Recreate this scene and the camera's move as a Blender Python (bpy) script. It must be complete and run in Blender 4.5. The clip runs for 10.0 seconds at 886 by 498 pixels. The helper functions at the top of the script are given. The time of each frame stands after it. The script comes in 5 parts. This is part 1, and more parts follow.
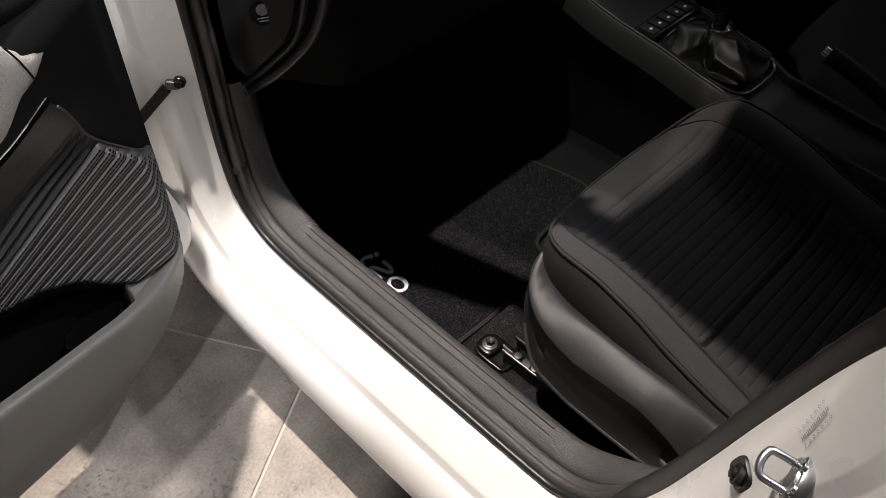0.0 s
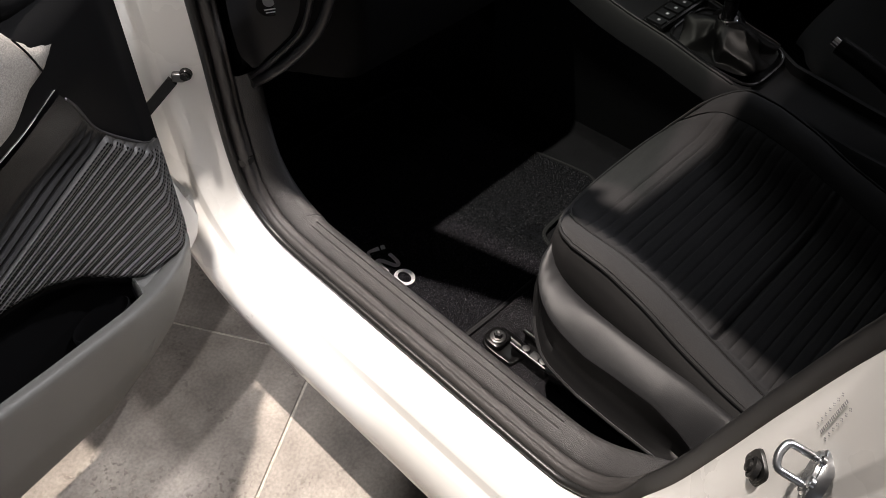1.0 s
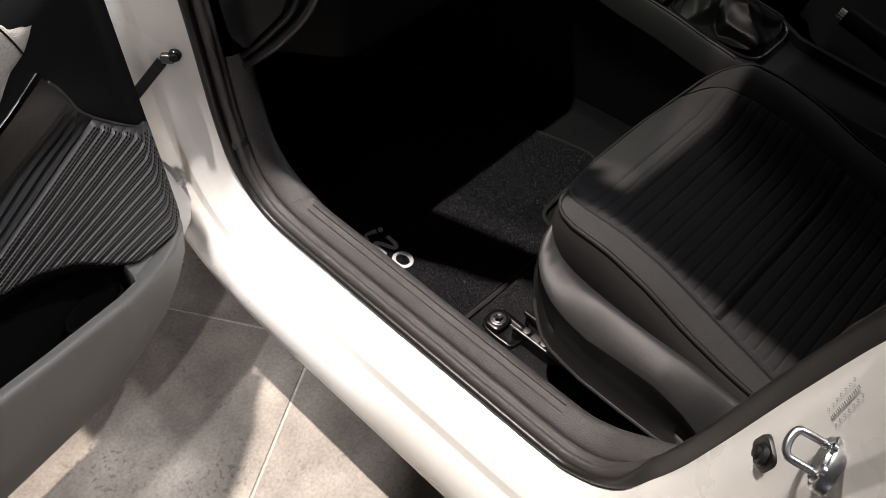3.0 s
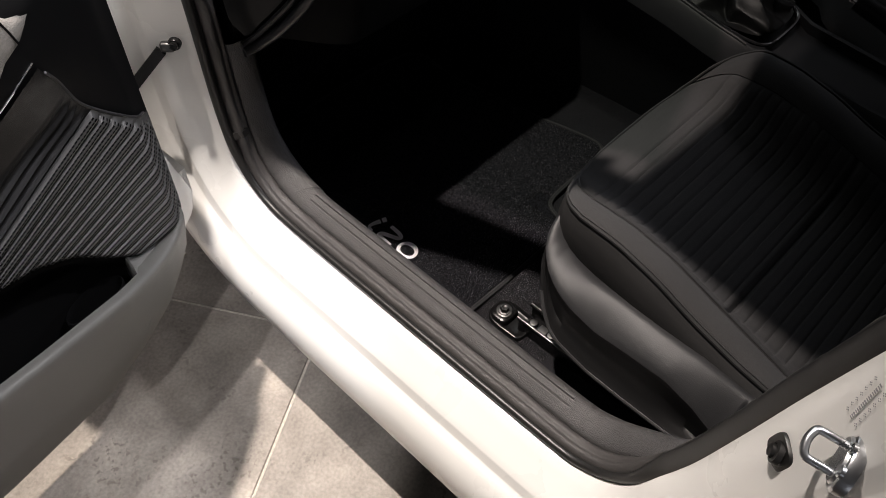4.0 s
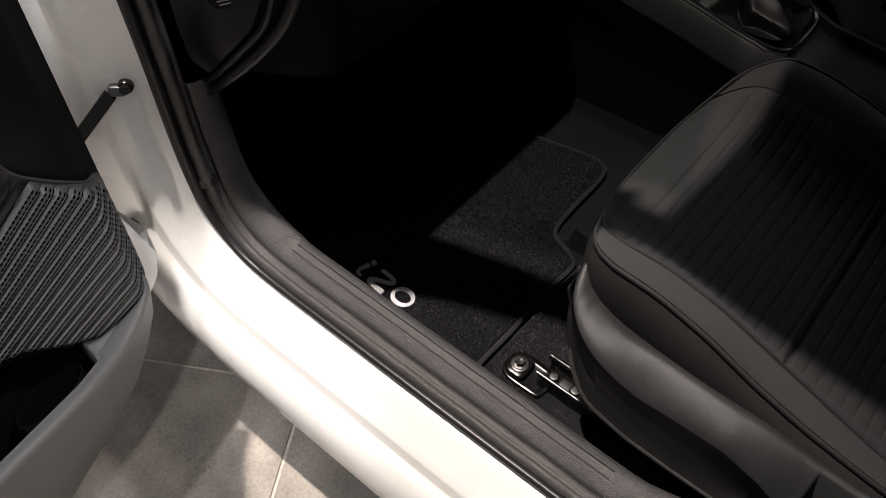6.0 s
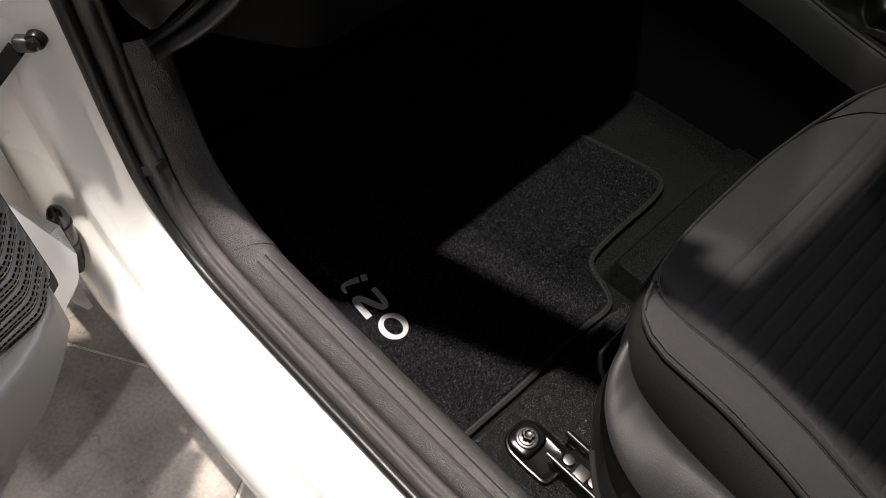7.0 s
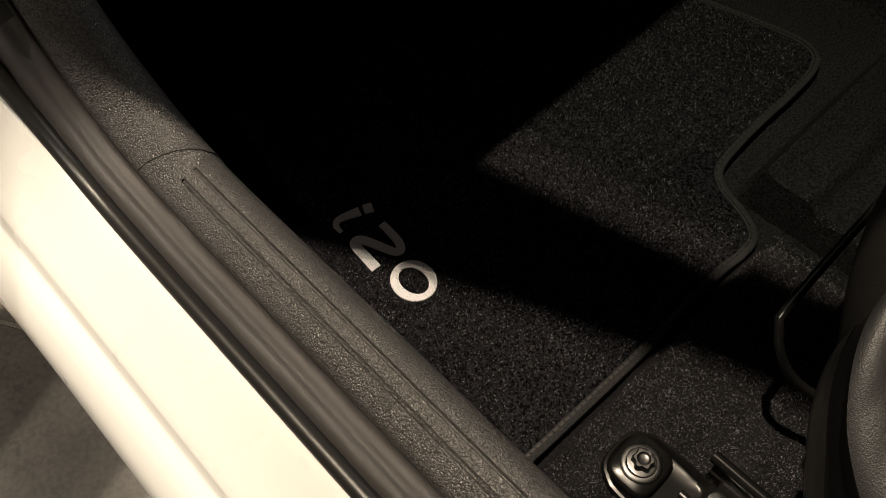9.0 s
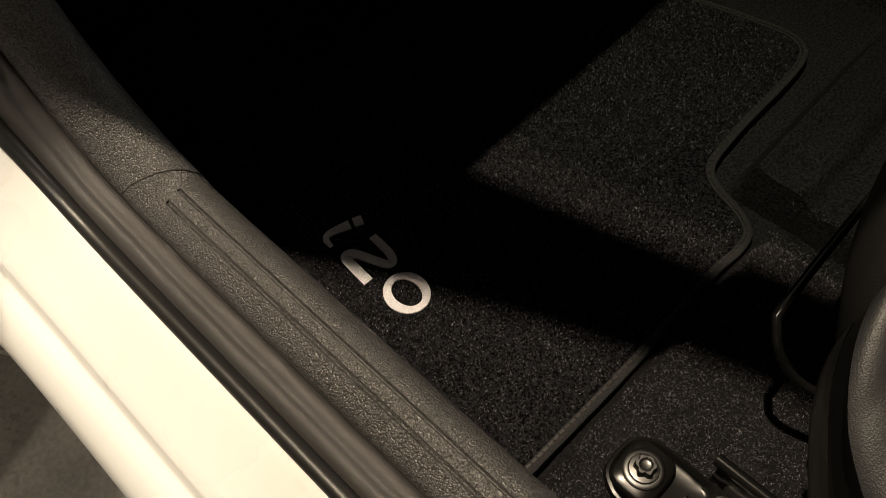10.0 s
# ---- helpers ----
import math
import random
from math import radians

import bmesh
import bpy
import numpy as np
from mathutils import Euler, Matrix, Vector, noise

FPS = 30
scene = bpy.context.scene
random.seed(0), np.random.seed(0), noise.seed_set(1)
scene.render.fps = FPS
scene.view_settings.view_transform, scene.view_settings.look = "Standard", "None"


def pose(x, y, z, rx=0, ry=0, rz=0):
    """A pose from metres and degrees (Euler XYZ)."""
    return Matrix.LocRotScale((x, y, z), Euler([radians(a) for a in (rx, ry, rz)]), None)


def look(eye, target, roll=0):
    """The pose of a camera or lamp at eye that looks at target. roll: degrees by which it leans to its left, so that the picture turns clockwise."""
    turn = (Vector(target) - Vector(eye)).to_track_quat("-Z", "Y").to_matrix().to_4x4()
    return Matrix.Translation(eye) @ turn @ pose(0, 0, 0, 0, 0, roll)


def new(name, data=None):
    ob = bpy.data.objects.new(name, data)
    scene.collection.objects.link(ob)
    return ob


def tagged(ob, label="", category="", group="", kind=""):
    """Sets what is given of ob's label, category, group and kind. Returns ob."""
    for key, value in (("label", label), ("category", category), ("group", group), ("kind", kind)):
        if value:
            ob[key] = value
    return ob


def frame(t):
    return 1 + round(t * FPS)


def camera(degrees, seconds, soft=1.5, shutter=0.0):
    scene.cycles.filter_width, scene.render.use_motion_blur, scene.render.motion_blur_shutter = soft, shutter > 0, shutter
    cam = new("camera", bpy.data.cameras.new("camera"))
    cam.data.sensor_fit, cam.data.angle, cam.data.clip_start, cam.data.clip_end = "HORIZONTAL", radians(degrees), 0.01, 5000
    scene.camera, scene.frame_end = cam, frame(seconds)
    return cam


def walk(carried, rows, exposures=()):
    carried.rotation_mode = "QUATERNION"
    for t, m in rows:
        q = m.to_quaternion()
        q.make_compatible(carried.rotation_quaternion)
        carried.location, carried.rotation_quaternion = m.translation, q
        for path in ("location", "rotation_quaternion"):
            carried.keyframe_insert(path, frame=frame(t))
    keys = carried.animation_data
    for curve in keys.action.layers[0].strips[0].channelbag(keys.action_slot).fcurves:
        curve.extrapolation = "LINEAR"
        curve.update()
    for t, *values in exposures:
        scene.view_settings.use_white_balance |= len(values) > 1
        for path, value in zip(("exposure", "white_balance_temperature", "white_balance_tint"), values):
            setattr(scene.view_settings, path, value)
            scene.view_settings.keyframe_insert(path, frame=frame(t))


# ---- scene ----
cam = camera(58.1, 10.0, soft=0.8)
PATH = [
    (0, (-0.5063, -0.8728, 1.4112), (-0.0185, -0.4105, 0.6707), 1.71),
    (0.5, (-0.5109, -0.8644, 1.4101), (-0.0253, -0.4055, 0.6660), 1.68),
    (1, (-0.5123, -0.8610, 1.4069), (-0.0293, -0.4037, 0.6602), 1.59),
    (1.5, (-0.5119, -0.8598, 1.4081), (-0.0315, -0.4068, 0.6571), 1.60),
    (2, (-0.5054, -0.8584, 1.4033), (-0.0289, -0.4070, 0.6489), 1.32),
    (2.5, (-0.5002, -0.8529, 1.3983), (-0.0264, -0.4047, 0.6402), 1.07),
    (4, (-0.4864, -0.8358, 1.3824), (-0.0295, -0.3983, 0.6079), 0.45),
    (4.5, (-0.4817, -0.7935, 1.3812), (-0.0264, -0.3572, 0.6052), 0.24),
    (5, (-0.4858, -0.7491, 1.3731), (-0.0215, -0.3240, 0.5961), -0.32),
    (5.5, (-0.4759, -0.7238, 1.3550), (0.0057, -0.3193, 0.5775), 0.25),
    (6, (-0.4112, -0.6815, 1.3196), (0.0733, -0.2865, 0.5390), 0.68),
    (6.2, (-0.3716, -0.6561, 1.2956), (0.1133, -0.2657, 0.5130), 1.71),
    (7.5, (-0.1462, -0.4973, 1.0787), (0.2366, -0.1041, 0.2427), 2.74),
    (8, (-0.1149, -0.4505, 0.9620), (0.2516, -0.0537, 0.1204), 1.21),
    (8.5, (-0.0892, -0.4355, 0.8691), (0.2673, -0.0358, 0.0246), -0.93),
    (9, (-0.0797, -0.4327, 0.8447), (0.2742, -0.0302, 0.0004), -2.80),
    (9.5, (-0.0710, -0.4306, 0.8419), (0.2838, -0.0245, -0.0002), -4.43),
    (10, (-0.0700, -0.4321, 0.8401), (0.2882, -0.0257, -0.0005), -5.25),
]
EXPOSURES = [
    (0.0, -0.1, 5950, 16), (0.6, 0.05, 5950, 16), (2.6, 0.1, 5950, 16), (4.2, -0.2, 5950, 16), (5.0, -0.28, 5950, 16), (6.2, -0.2, 5950, 16), (7.4, 0.18, 6000, 15), (8.5, -0.2, 6400, 12), (9.0, -0.56, 7050, 11), (10.0, -0.64, 7300, 10),
]
walk(cam, [(t, look(eye, target, roll)) for t, eye, target, roll in PATH], EXPOSURES)


# ---------------------------------------------------------------- light
world = bpy.data.worlds.new("showroom_world")
scene.world = world
world.use_nodes = True
world.node_tree.nodes["Background"].inputs[0].default_value = (0.9, 0.95, 1.0, 1)
world.node_tree.nodes["Background"].inputs[1].default_value = 0.0


def lamp(name, kind, where, target, power, colour, size, cone=62, blend=0.6):
    data = bpy.data.lights.new(name, kind)
    data.energy, data.color = power, colour
    if kind == "SPOT":
        data.spot_size, data.spot_blend, data.shadow_soft_size = radians(cone), blend, size
    else:
        data.shape, data.size, data.size_y = "RECTANGLE", size[0], size[1]
    ob = new(name, data)
    ob.matrix_world = look(where, target)
    return ob


WARM, NEUTRAL = (1.0, 0.87, 0.70), (1.0, 0.95, 0.88)
SPOT_AT = Vector((-0.18, 0.20, 3.45))
lamp("spot_over_sill", "SPOT", SPOT_AT, (-0.10, -0.2, 0.3), 860, WARM, 0.03, 40, 1.0)
# two added fill spots, coned to stay out of the footwell
lamp("fill_spot_behind", "SPOT", (-1.6, -1.8, 3.45), (-0.88, 0.0, 0.5), 200, NEUTRAL, 0.06, 26.4, 0.4)
lamp("fill_spot_front_left", "SPOT", (-2.3, 1.9, 3.45), (-0.6, 0.3, 0.0), 150, NEUTRAL, 0.06, 20, 0.4)
lamp("spot_over_roof", "SPOT", (0.77, -1.4, 3.45), (-0.7, 0.0, 0.0), 320, NEUTRAL, 0.04, 26, 0.5)
# added fill that brightens the armrest and door pocket
lamp("fill_spot_armrest", "SPOT", (-1.45, -0.75, 3.45), (-0.55, -0.15, 0.8), 210, NEUTRAL, 0.04, 14.5, 0.35)
# soft area fills added for seat and doorway, with no fitting or window behind them
lamp("fill_area_front", "AREA", (1.6, 1.9, 3.4), (0.45, -0.6, 0.5), 48, NEUTRAL, (2.0, 2.0))
lamp("fill_area_left", "AREA", (-5.4, -5.4, 1.2), (0, 0, 0.9), 18, (1.0, 0.98, 0.95), (6.0, 1.4))
lamp("fill_area_right", "AREA", (6.4, -1.2, 2.95), (0.4, -0.6, 0.6), 260, (1.0, 0.98, 0.95), (5.0, 1.0))


# ---------------------------------------------------------------- materials
def material(name, colour, rough=0.5, metal=0.0, vary=0.15, scale=6.0, fine=0.0, fine_scale=300.0,
             grain="noise", bump=0.0, coat=0.0, sheen=0.0, spec=0.5, dark=None):
    """A principled surface: slow colour variation, a fine grain and its relief."""
    m = bpy.data.materials.new(name)
    m.use_nodes = True
    n, l = m.node_tree.nodes, m.node_tree.links
    b = n["Principled BSDF"]
    b.inputs["Metallic"].default_value = metal
    b.inputs["Coat Weight"].default_value = coat
    b.inputs["Coat Roughness"].default_value = 0.08
    b.inputs["Sheen Weight"].default_value = sheen
    b.inputs["Sheen Roughness"].default_value = 0.4
    b.inputs["Specular IOR Level"].default_value = spec
    co = n.new("ShaderNodeTexCoord")
    slow = n.new("ShaderNodeTexNoise")
    slow.inputs["Scale"].default_value, slow.inputs["Detail"].default_value = scale, 5
    l.new(co.outputs["Object"], slow.inputs["Vector"])
    if grain == "cells":
        tex = n.new("ShaderNodeTexVoronoi")
        tex.feature = "DISTANCE_TO_EDGE"
        out = tex.outputs["Distance"]
    elif grain == "leather":
        # wrinkled cells: the pattern is stretched and bent a little by a slower noise
        bend, mix = n.new("ShaderNodeTexNoise"), n.new("ShaderNodeVectorMath")
        bend.inputs["Scale"].default_value, bend.inputs["Detail"].default_value = fine_scale * 0.6, 2
        mix.operation = "MULTIPLY_ADD"
        mix.inputs[1].default_value = (1.6 / fine_scale,) * 3
        l.new(co.outputs["Object"], bend.inputs["Vector"])
        l.new(bend.outputs["Color"], mix.inputs[0])
        l.new(co.outputs["Object"], mix.inputs[2])
        tex = n.new("ShaderNodeTexVoronoi")
        tex.feature = "SMOOTH_F1"
        tex.inputs["Smoothness"].default_value = 0.35
        out = tex.outputs["Distance"]
    elif grain == "specks":
        tex = n.new("ShaderNodeTexVoronoi")
        out = tex.outputs["Color"]
    else:
        tex = n.new("ShaderNodeTexNoise")
        tex.inputs["Detail"].default_value = 3
        out = tex.outputs["Fac"]
    tex.inputs["Scale"].default_value = fine_scale
    l.new(mix.outputs[0] if grain == "leather" else co.outputs["Object"], tex.inputs["Vector"])
    lo = tuple(c * (1 - vary) for c in colour) if dark is None else dark
    ramp = n.new("ShaderNodeMix")
    ramp.data_type = "RGBA"
    ramp.inputs[6].default_value = (*lo, 1)
    ramp.inputs[7].default_value = (*[min(1, c * (1 + vary)) for c in colour], 1)
    l.new(slow.outputs["Fac"], ramp.inputs[0])
    col = ramp.outputs[2]
    if fine:
        mul = n.new("ShaderNodeMix")
        mul.data_type, mul.blend_type = "RGBA", "MULTIPLY"
        mul.inputs[0].default_value = fine
        grey = n.new("ShaderNodeMapRange")
        grey.inputs[1].default_value, grey.inputs[2].default_value = (0.0, 0.12) if grain == "cells" else (0.15, 0.75) if grain == "leather" else (0.35, 0.65)
        grey.inputs[3].default_value, grey.inputs[4].default_value = (1.6, 0.1) if grain == "leather" else (0.0, 1.6)
        l.new(out, grey.inputs[0])
        l.new(col, mul.inputs[6])
        l.new(grey.outputs[0], mul.inputs[7])
        col = mul.outputs[2]
    l.new(col, b.inputs["Base Color"])
    r = n.new("ShaderNodeMapRange")
    r.inputs[3].default_value, r.inputs[4].default_value = rough * 0.85, min(1, rough * 1.15)
    l.new(slow.outputs["Fac"], r.inputs[0])
    l.new(r.outputs[0], b.inputs["Roughness"])
    if bump:
        bp = n.new("ShaderNodeBump")
        bp.inputs["Strength"].default_value, bp.inputs["Distance"].default_value = 1.0, bump
        bp.invert = grain == "leather"
        l.new(out, bp.inputs["Height"])
        l.new(bp.outputs[0], b.inputs["Normal"])
    return m


WHITE = material("white_car_paint", (0.78, 0.775, 0.75), 0.28, vary=0.02, coat=0.6)
RUBBER = material("black_rubber", (0.013, 0.0128, 0.0125), 0.38, fine_scale=900, bump=0.0001)
VELOUR = material("seal_covering", (0.055, 0.0520, 0.0510), 0.44, grain="leather", fine=0.35, fine_scale=1400, bump=0.0003)
TRIM = material("grained_black_plastic", (0.074, 0.0720, 0.0728), 0.36, vary=0.12, grain="leather", fine=0.65, fine_scale=720, bump=0.00075)
PANEL = material("grained_grey_plastic", (0.094, 0.093, 0.085), 0.55, vary=0.08, grain="cells", fine=0.2, fine_scale=620, bump=0.0002)
ARMREST = material("light_grey_vinyl", (0.27, 0.255, 0.23), 0.6, vary=0.08, grain="leather", fine=0.3, fine_scale=700, bump=0.0004)
DARK = material("soft_black_plastic", (0.0125, 0.0128, 0.0142), 0.5, spec=0.3, vary=0.1, grain="cells", fine_scale=620, bump=0.00015)
RIM = material("satin_black_rim", (0.03, 0.03, 0.031), 0.38, vary=0.1, fine_scale=500, bump=0.0001)
FLANK = material("smooth_black_plastic", (0.007, 0.007, 0.0072), 0.33, vary=0.1, spec=0.4, fine_scale=500, bump=0.00005)
GLOSS = material("glossy_black_plastic", (0.012, 0.012, 0.013), 0.12, vary=0.05)
VALANCE = material("grained_seat_plastic", (0.023, 0.0234, 0.0250), 0.5, vary=0.1, grain="leather", fine=0.35, fine_scale=1300, bump=0.00016)
CARPET = material("black_carpet", (0.014, 0.0138, 0.0155), 0.95, spec=0.05, vary=0.4, scale=14, fine=0.6, fine_scale=420, bump=0.0008)
PILE = material("mat_pile", (0.012, 0.012, 0.0145), 0.95, spec=0.05, vary=0.4, scale=10, grain="specks", fine=0.9, fine_scale=720, bump=0.0018)
TUFT = bpy.data.materials.new("tufted_yarn")
TUFT.use_nodes = True
tn, tl = TUFT.node_tree.nodes, TUFT.node_tree.links
geo, spread, shade = tn.new("ShaderNodeNewGeometry"), tn.new("ShaderNodeMath"), tn.new("ShaderNodeMix")
spread.operation, spread.inputs[1].default_value = "POWER", 9.0
shade.data_type = "RGBA"
shade.inputs[6].default_value, shade.inputs[7].default_value = (0.0060, 0.0060, 0.0072, 1), (0.34, 0.33, 0.36, 1)
tl.new(geo.outputs["Random Per Island"], spread.inputs[0])
tl.new(spread.outputs[0], shade.inputs[0])
tl.new(shade.outputs[2], tn["Principled BSDF"].inputs["Base Color"])
tn["Principled BSDF"].inputs["Roughness"].default_value = 0.7
tn["Principled BSDF"].inputs["Specular IOR Level"].default_value = 0.15
PIPING = material("mat_binding", (0.026, 0.0256, 0.0272), 0.75, spec=0.1, fine=0.5, fine_scale=900, bump=0.0004)
THREAD = material("silver_embroidery", (0.72, 0.70, 0.75), 0.6, vary=0.1, fine=0.25, fine_scale=1300, bump=0.0005, sheen=0.2)
TWILL = material("grey_twill_fabric", (0.045, 0.0445, 0.0450), 0.85, spec=0.1, vary=0.12, fine=0.6, fine_scale=1700, bump=0.0005, sheen=0.03)
STITCH = material("dark_sewing_thread", (0.022, 0.0215, 0.021), 0.75, vary=0.1, fine_scale=900)
CLOTH = material("black_seat_fabric", (0.033, 0.0324, 0.0332), 0.9, spec=0.08, vary=0.2, fine=0.4, fine_scale=1000, bump=0.0004, sheen=0.04)
SIDE = material("black_seat_side_fabric", (0.018, 0.0178, 0.018), 0.6, spec=0.2, vary=0.12, fine=0.3, fine_scale=900, bump=0.0003)
LEATHER = material("black_boot_leather", (0.006, 0.006, 0.0062), 0.46, spec=0.22, vary=0.1, grain="cells", fine_scale=500, bump=0.0002)
ZINC = material("zinc_plated_steel", (0.62, 0.64, 0.66), 0.28, metal=1.0, vary=0.1, scale=40)
CHROME = material("chrome", (0.8, 0.8, 0.8), 0.1, metal=1.0, vary=0.03)
STEEL = material("black_painted_steel", (0.006, 0.006, 0.0062), 0.24, spec=0.3, vary=0.1, scale=30)
BOLT = material("dark_oiled_steel", (0.12, 0.12, 0.12), 0.35, metal=1.0, vary=0.2, scale=60)
PRINT = material("grey_print", (0.27, 0.27, 0.285), 0.6)
TILE = material("stone_tile", (0.40, 0.357, 0.305), 0.5, vary=0.0, dark=(0.235, 0.210, 0.180), scale=4.5, fine=0.15, fine_scale=150, bump=0.0005)
# worn flakes and cloudy stains on the tiles
wn, wl = TILE.node_tree.nodes, TILE.node_tree.links
where, cloud, flake, patch = wn.new("ShaderNodeTexCoord"), wn.new("ShaderNodeTexNoise"), wn.new("ShaderNodeTexNoise"), wn.new("ShaderNodeTexNoise")
for tex, size, detail in ((cloud, 9.0, 8), (flake, 85.0, 4), (patch, 6.5, 3)):
    tex.inputs["Scale"].default_value, tex.inputs["Detail"].default_value = size, detail
    wl.new(where.outputs["Object"], tex.inputs["Vector"])
flakes, patches, clouds, worn = wn.new("ShaderNodeMapRange"), wn.new("ShaderNodeMapRange"), wn.new("ShaderNodeMapRange"), wn.new("ShaderNodeMath")
for ramp, tex, lo, hi, a, b in ((flakes, flake, 0.56, 0.62, 0.0, 1.0), (patches, patch, 0.50, 0.62, 0.0, 0.55), (clouds, cloud, 0.32, 0.68, 0.66, 1.16)):
    ramp.inputs[1].default_value, ramp.inputs[2].default_value = lo, hi
    ramp.inputs[3].default_value, ramp.inputs[4].default_value = a, b
    wl.new(tex.outputs["Fac"], ramp.inputs[0])
worn.operation = "MULTIPLY"
wl.new(flakes.outputs[0], worn.inputs[0])
wl.new(patches.outputs[0], worn.inputs[1])
stain, chip = wn.new("ShaderNodeMix"), wn.new("ShaderNodeMix")
stain.data_type = chip.data_type = "RGBA"
stain.blend_type = "MULTIPLY"
stain.inputs[0].default_value = 1.0
chip.inputs[7].default_value = (0.105, 0.090, 0.074, 1)
base = wn["Principled BSDF"].inputs["Base Color"]
wl.new(base.links[0].from_socket, stain.inputs[6])
wl.new(clouds.outputs[0], stain.inputs[7])
wl.new(stain.outputs[2], chip.inputs[6])
wl.new(worn.outputs[0], chip.inputs[0])
wl.new(chip.outputs[2], base)
GROUT = material("grout", (0.52, 0.48, 0.41), 0.85, fine=0.3, fine_scale=400)
WALLPAINT = material("grey_wall_paint", (0.22, 0.215, 0.21), 0.8, vary=0.04, fine_scale=120, bump=0.0004)
# blacker than the plastic itself: the colour carries the shade on the upper door
LINING = material("shaded_lining_plastic", (0.004, 0.004, 0.0042), 0.6, spec=0.07, vary=0.1, grain="cells", fine_scale=620, bump=0.00015)
FLUTED = material("fluted_black_plastic", (0.008, 0.008, 0.0078), 0.45, spec=0.2, vary=0.1, grain="leather", fine=0.3, fine_scale=900, bump=0.0002)
FIELD = material("speaker_field_plastic", (0.046, 0.0453, 0.0430), 0.5, vary=0.08, grain="cells", fine=0.15, fine_scale=620, bump=0.00015)
SLOT = material("slot_shadow_black", (0.002, 0.002, 0.002), 1.0, spec=0.0)
GLASS = bpy.data.materials.new("car_glass")
GLASS.use_nodes = True
gn, gl = GLASS.node_tree.nodes, GLASS.node_tree.links
clear, shine, mixed = gn.new("ShaderNodeBsdfTransparent"), gn.new("ShaderNodeBsdfGlossy"), gn.new("ShaderNodeMixShader")
clear.inputs[0].default_value = (0.80, 0.84, 0.82, 1)
shine.inputs["Roughness"].default_value = 0.02
mixed.inputs[0].default_value = 0.06
gl.new(clear.outputs[0], mixed.inputs[1])
gl.new(shine.outputs[0], mixed.inputs[2])
gl.new(mixed.outputs[0], gn["Material Output"].inputs[0])


# ---------------------------------------------------------------- mesh helpers
def thing(name, label, category, at=(0, 0, 0), group="", kind=""):
    ob = new(name)
    ob.empty_display_size = 0.05
    ob.location = at
    return tagged(ob, label, category, group, kind)


def finish(name, bm, mat, smooth=True):
    bmesh.ops.recalc_face_normals(bm, faces=bm.faces)
    for f in bm.faces:
        f.smooth = smooth
    me = bpy.data.meshes.new(name)
    bm.to_mesh(me)
    bm.free()
    me.materials.append(mat)
    return me


def part(name, bm, mat, parent, label="", smooth=True, angle=40):
    ob = new(name, finish(name, bm, mat, smooth))
    if smooth:
        ob.data.set_sharp_from_angle(angle=radians(angle))
    if parent is not None:
        ob.parent = parent
        up = Matrix.Translation(-parent_at(parent))
        ob.data.transform(up)
    return tagged(ob, label)


def parent_at(ob):
    at = Vector((0, 0, 0))
    while ob is not None:
        at, ob = at + ob.location, ob.parent
    return at


def solo(name, bm, mat, label="", category="", kind="", smooth=True, group="", angle=40):
    ob = new(name, finish(name, bm, mat, smooth))
    if smooth:
        ob.data.set_sharp_from_angle(angle=radians(angle))
    return tagged(ob, label, category, group, kind)


def box(bm, lo, hi, bevel=0.0, seg=2, m=None):
    m = m or Matrix()
    vs = [bm.verts.new(m @ Vector((x, y, z))) for x in (lo[0], hi[0]) for y in (lo[1], hi[1]) for z in (lo[2], hi[2])]
    idx = ((0, 1, 3, 2), (4, 6, 7, 5), (0, 4, 5, 1), (2, 3, 7, 6), (0, 2, 6, 4), (1, 5, 7, 3))
    fs = [bm.faces.new([vs[i] for i in f]) for f in idx]
    if bevel:
        bmesh.ops.bevel(bm, geom=list({e for f in fs for e in f.edges}), offset=bevel, segments=seg, affect="EDGES", profile=0.6)
    return bm


def rows_mesh(rows, closed_u=False, closed_v=False, cap=False, bm=None):
    """Faces between rows of points. closed_v joins a row's ends; closed_u joins the last row to the first."""
    bm = bm or bmesh.new()
    vs = [[bm.verts.new(p) for p in r] for r in rows]
    nu, nv = len(vs), len(vs[0])
    for i in range(nu if closed_u else nu - 1):
        for j in range(nv if closed_v else nv - 1):
            a, b = vs[i], vs[(i + 1) % nu]
            bm.faces.new((a[j], a[(j + 1) % nv], b[(j + 1) % nv], b[j]))
    if cap:
        bm.faces.new(vs[0])
        bm.faces.new(list(reversed(vs[-1])))
    return bm


def smooth_path(points, step, closed=False):
    """Catmull-Rom through the points, resampled at about that step."""
    p = [Vector(q) for q in points]
    n, fine = len(p), []
    for i in range(n if closed else n - 1):
        a, b, c, d = (p[(i + k) % n] if closed else p[min(max(i + k, 0), n - 1)] for k in (-1, 0, 1, 2))
        for k in range(16):
            t = k / 16
            fine.append(0.5 * (2 * b + (c - a) * t + (2 * a - 5 * b + 4 * c - d) * t * t + (3 * b - a - 3 * c + d) * t ** 3))
    fine.append(p[0] if closed else p[-1])
    total = sum((fine[i + 1] - fine[i]).length for i in range(len(fine) - 1))
    count = max(2, round(total / step))
    out, run, i = [], 0.0, 0
    for k in range(count + (0 if closed else 1)):
        want = total * k / count
        while i < len(fine) - 2 and run + (fine[i + 1] - fine[i]).length < want:
            run += (fine[i + 1] - fine[i]).length
            i += 1
        seg = (fine[i + 1] - fine[i]).length or 1
        out.append(fine[i].lerp(fine[i + 1], min(1, (want - run) / seg)))
    return out


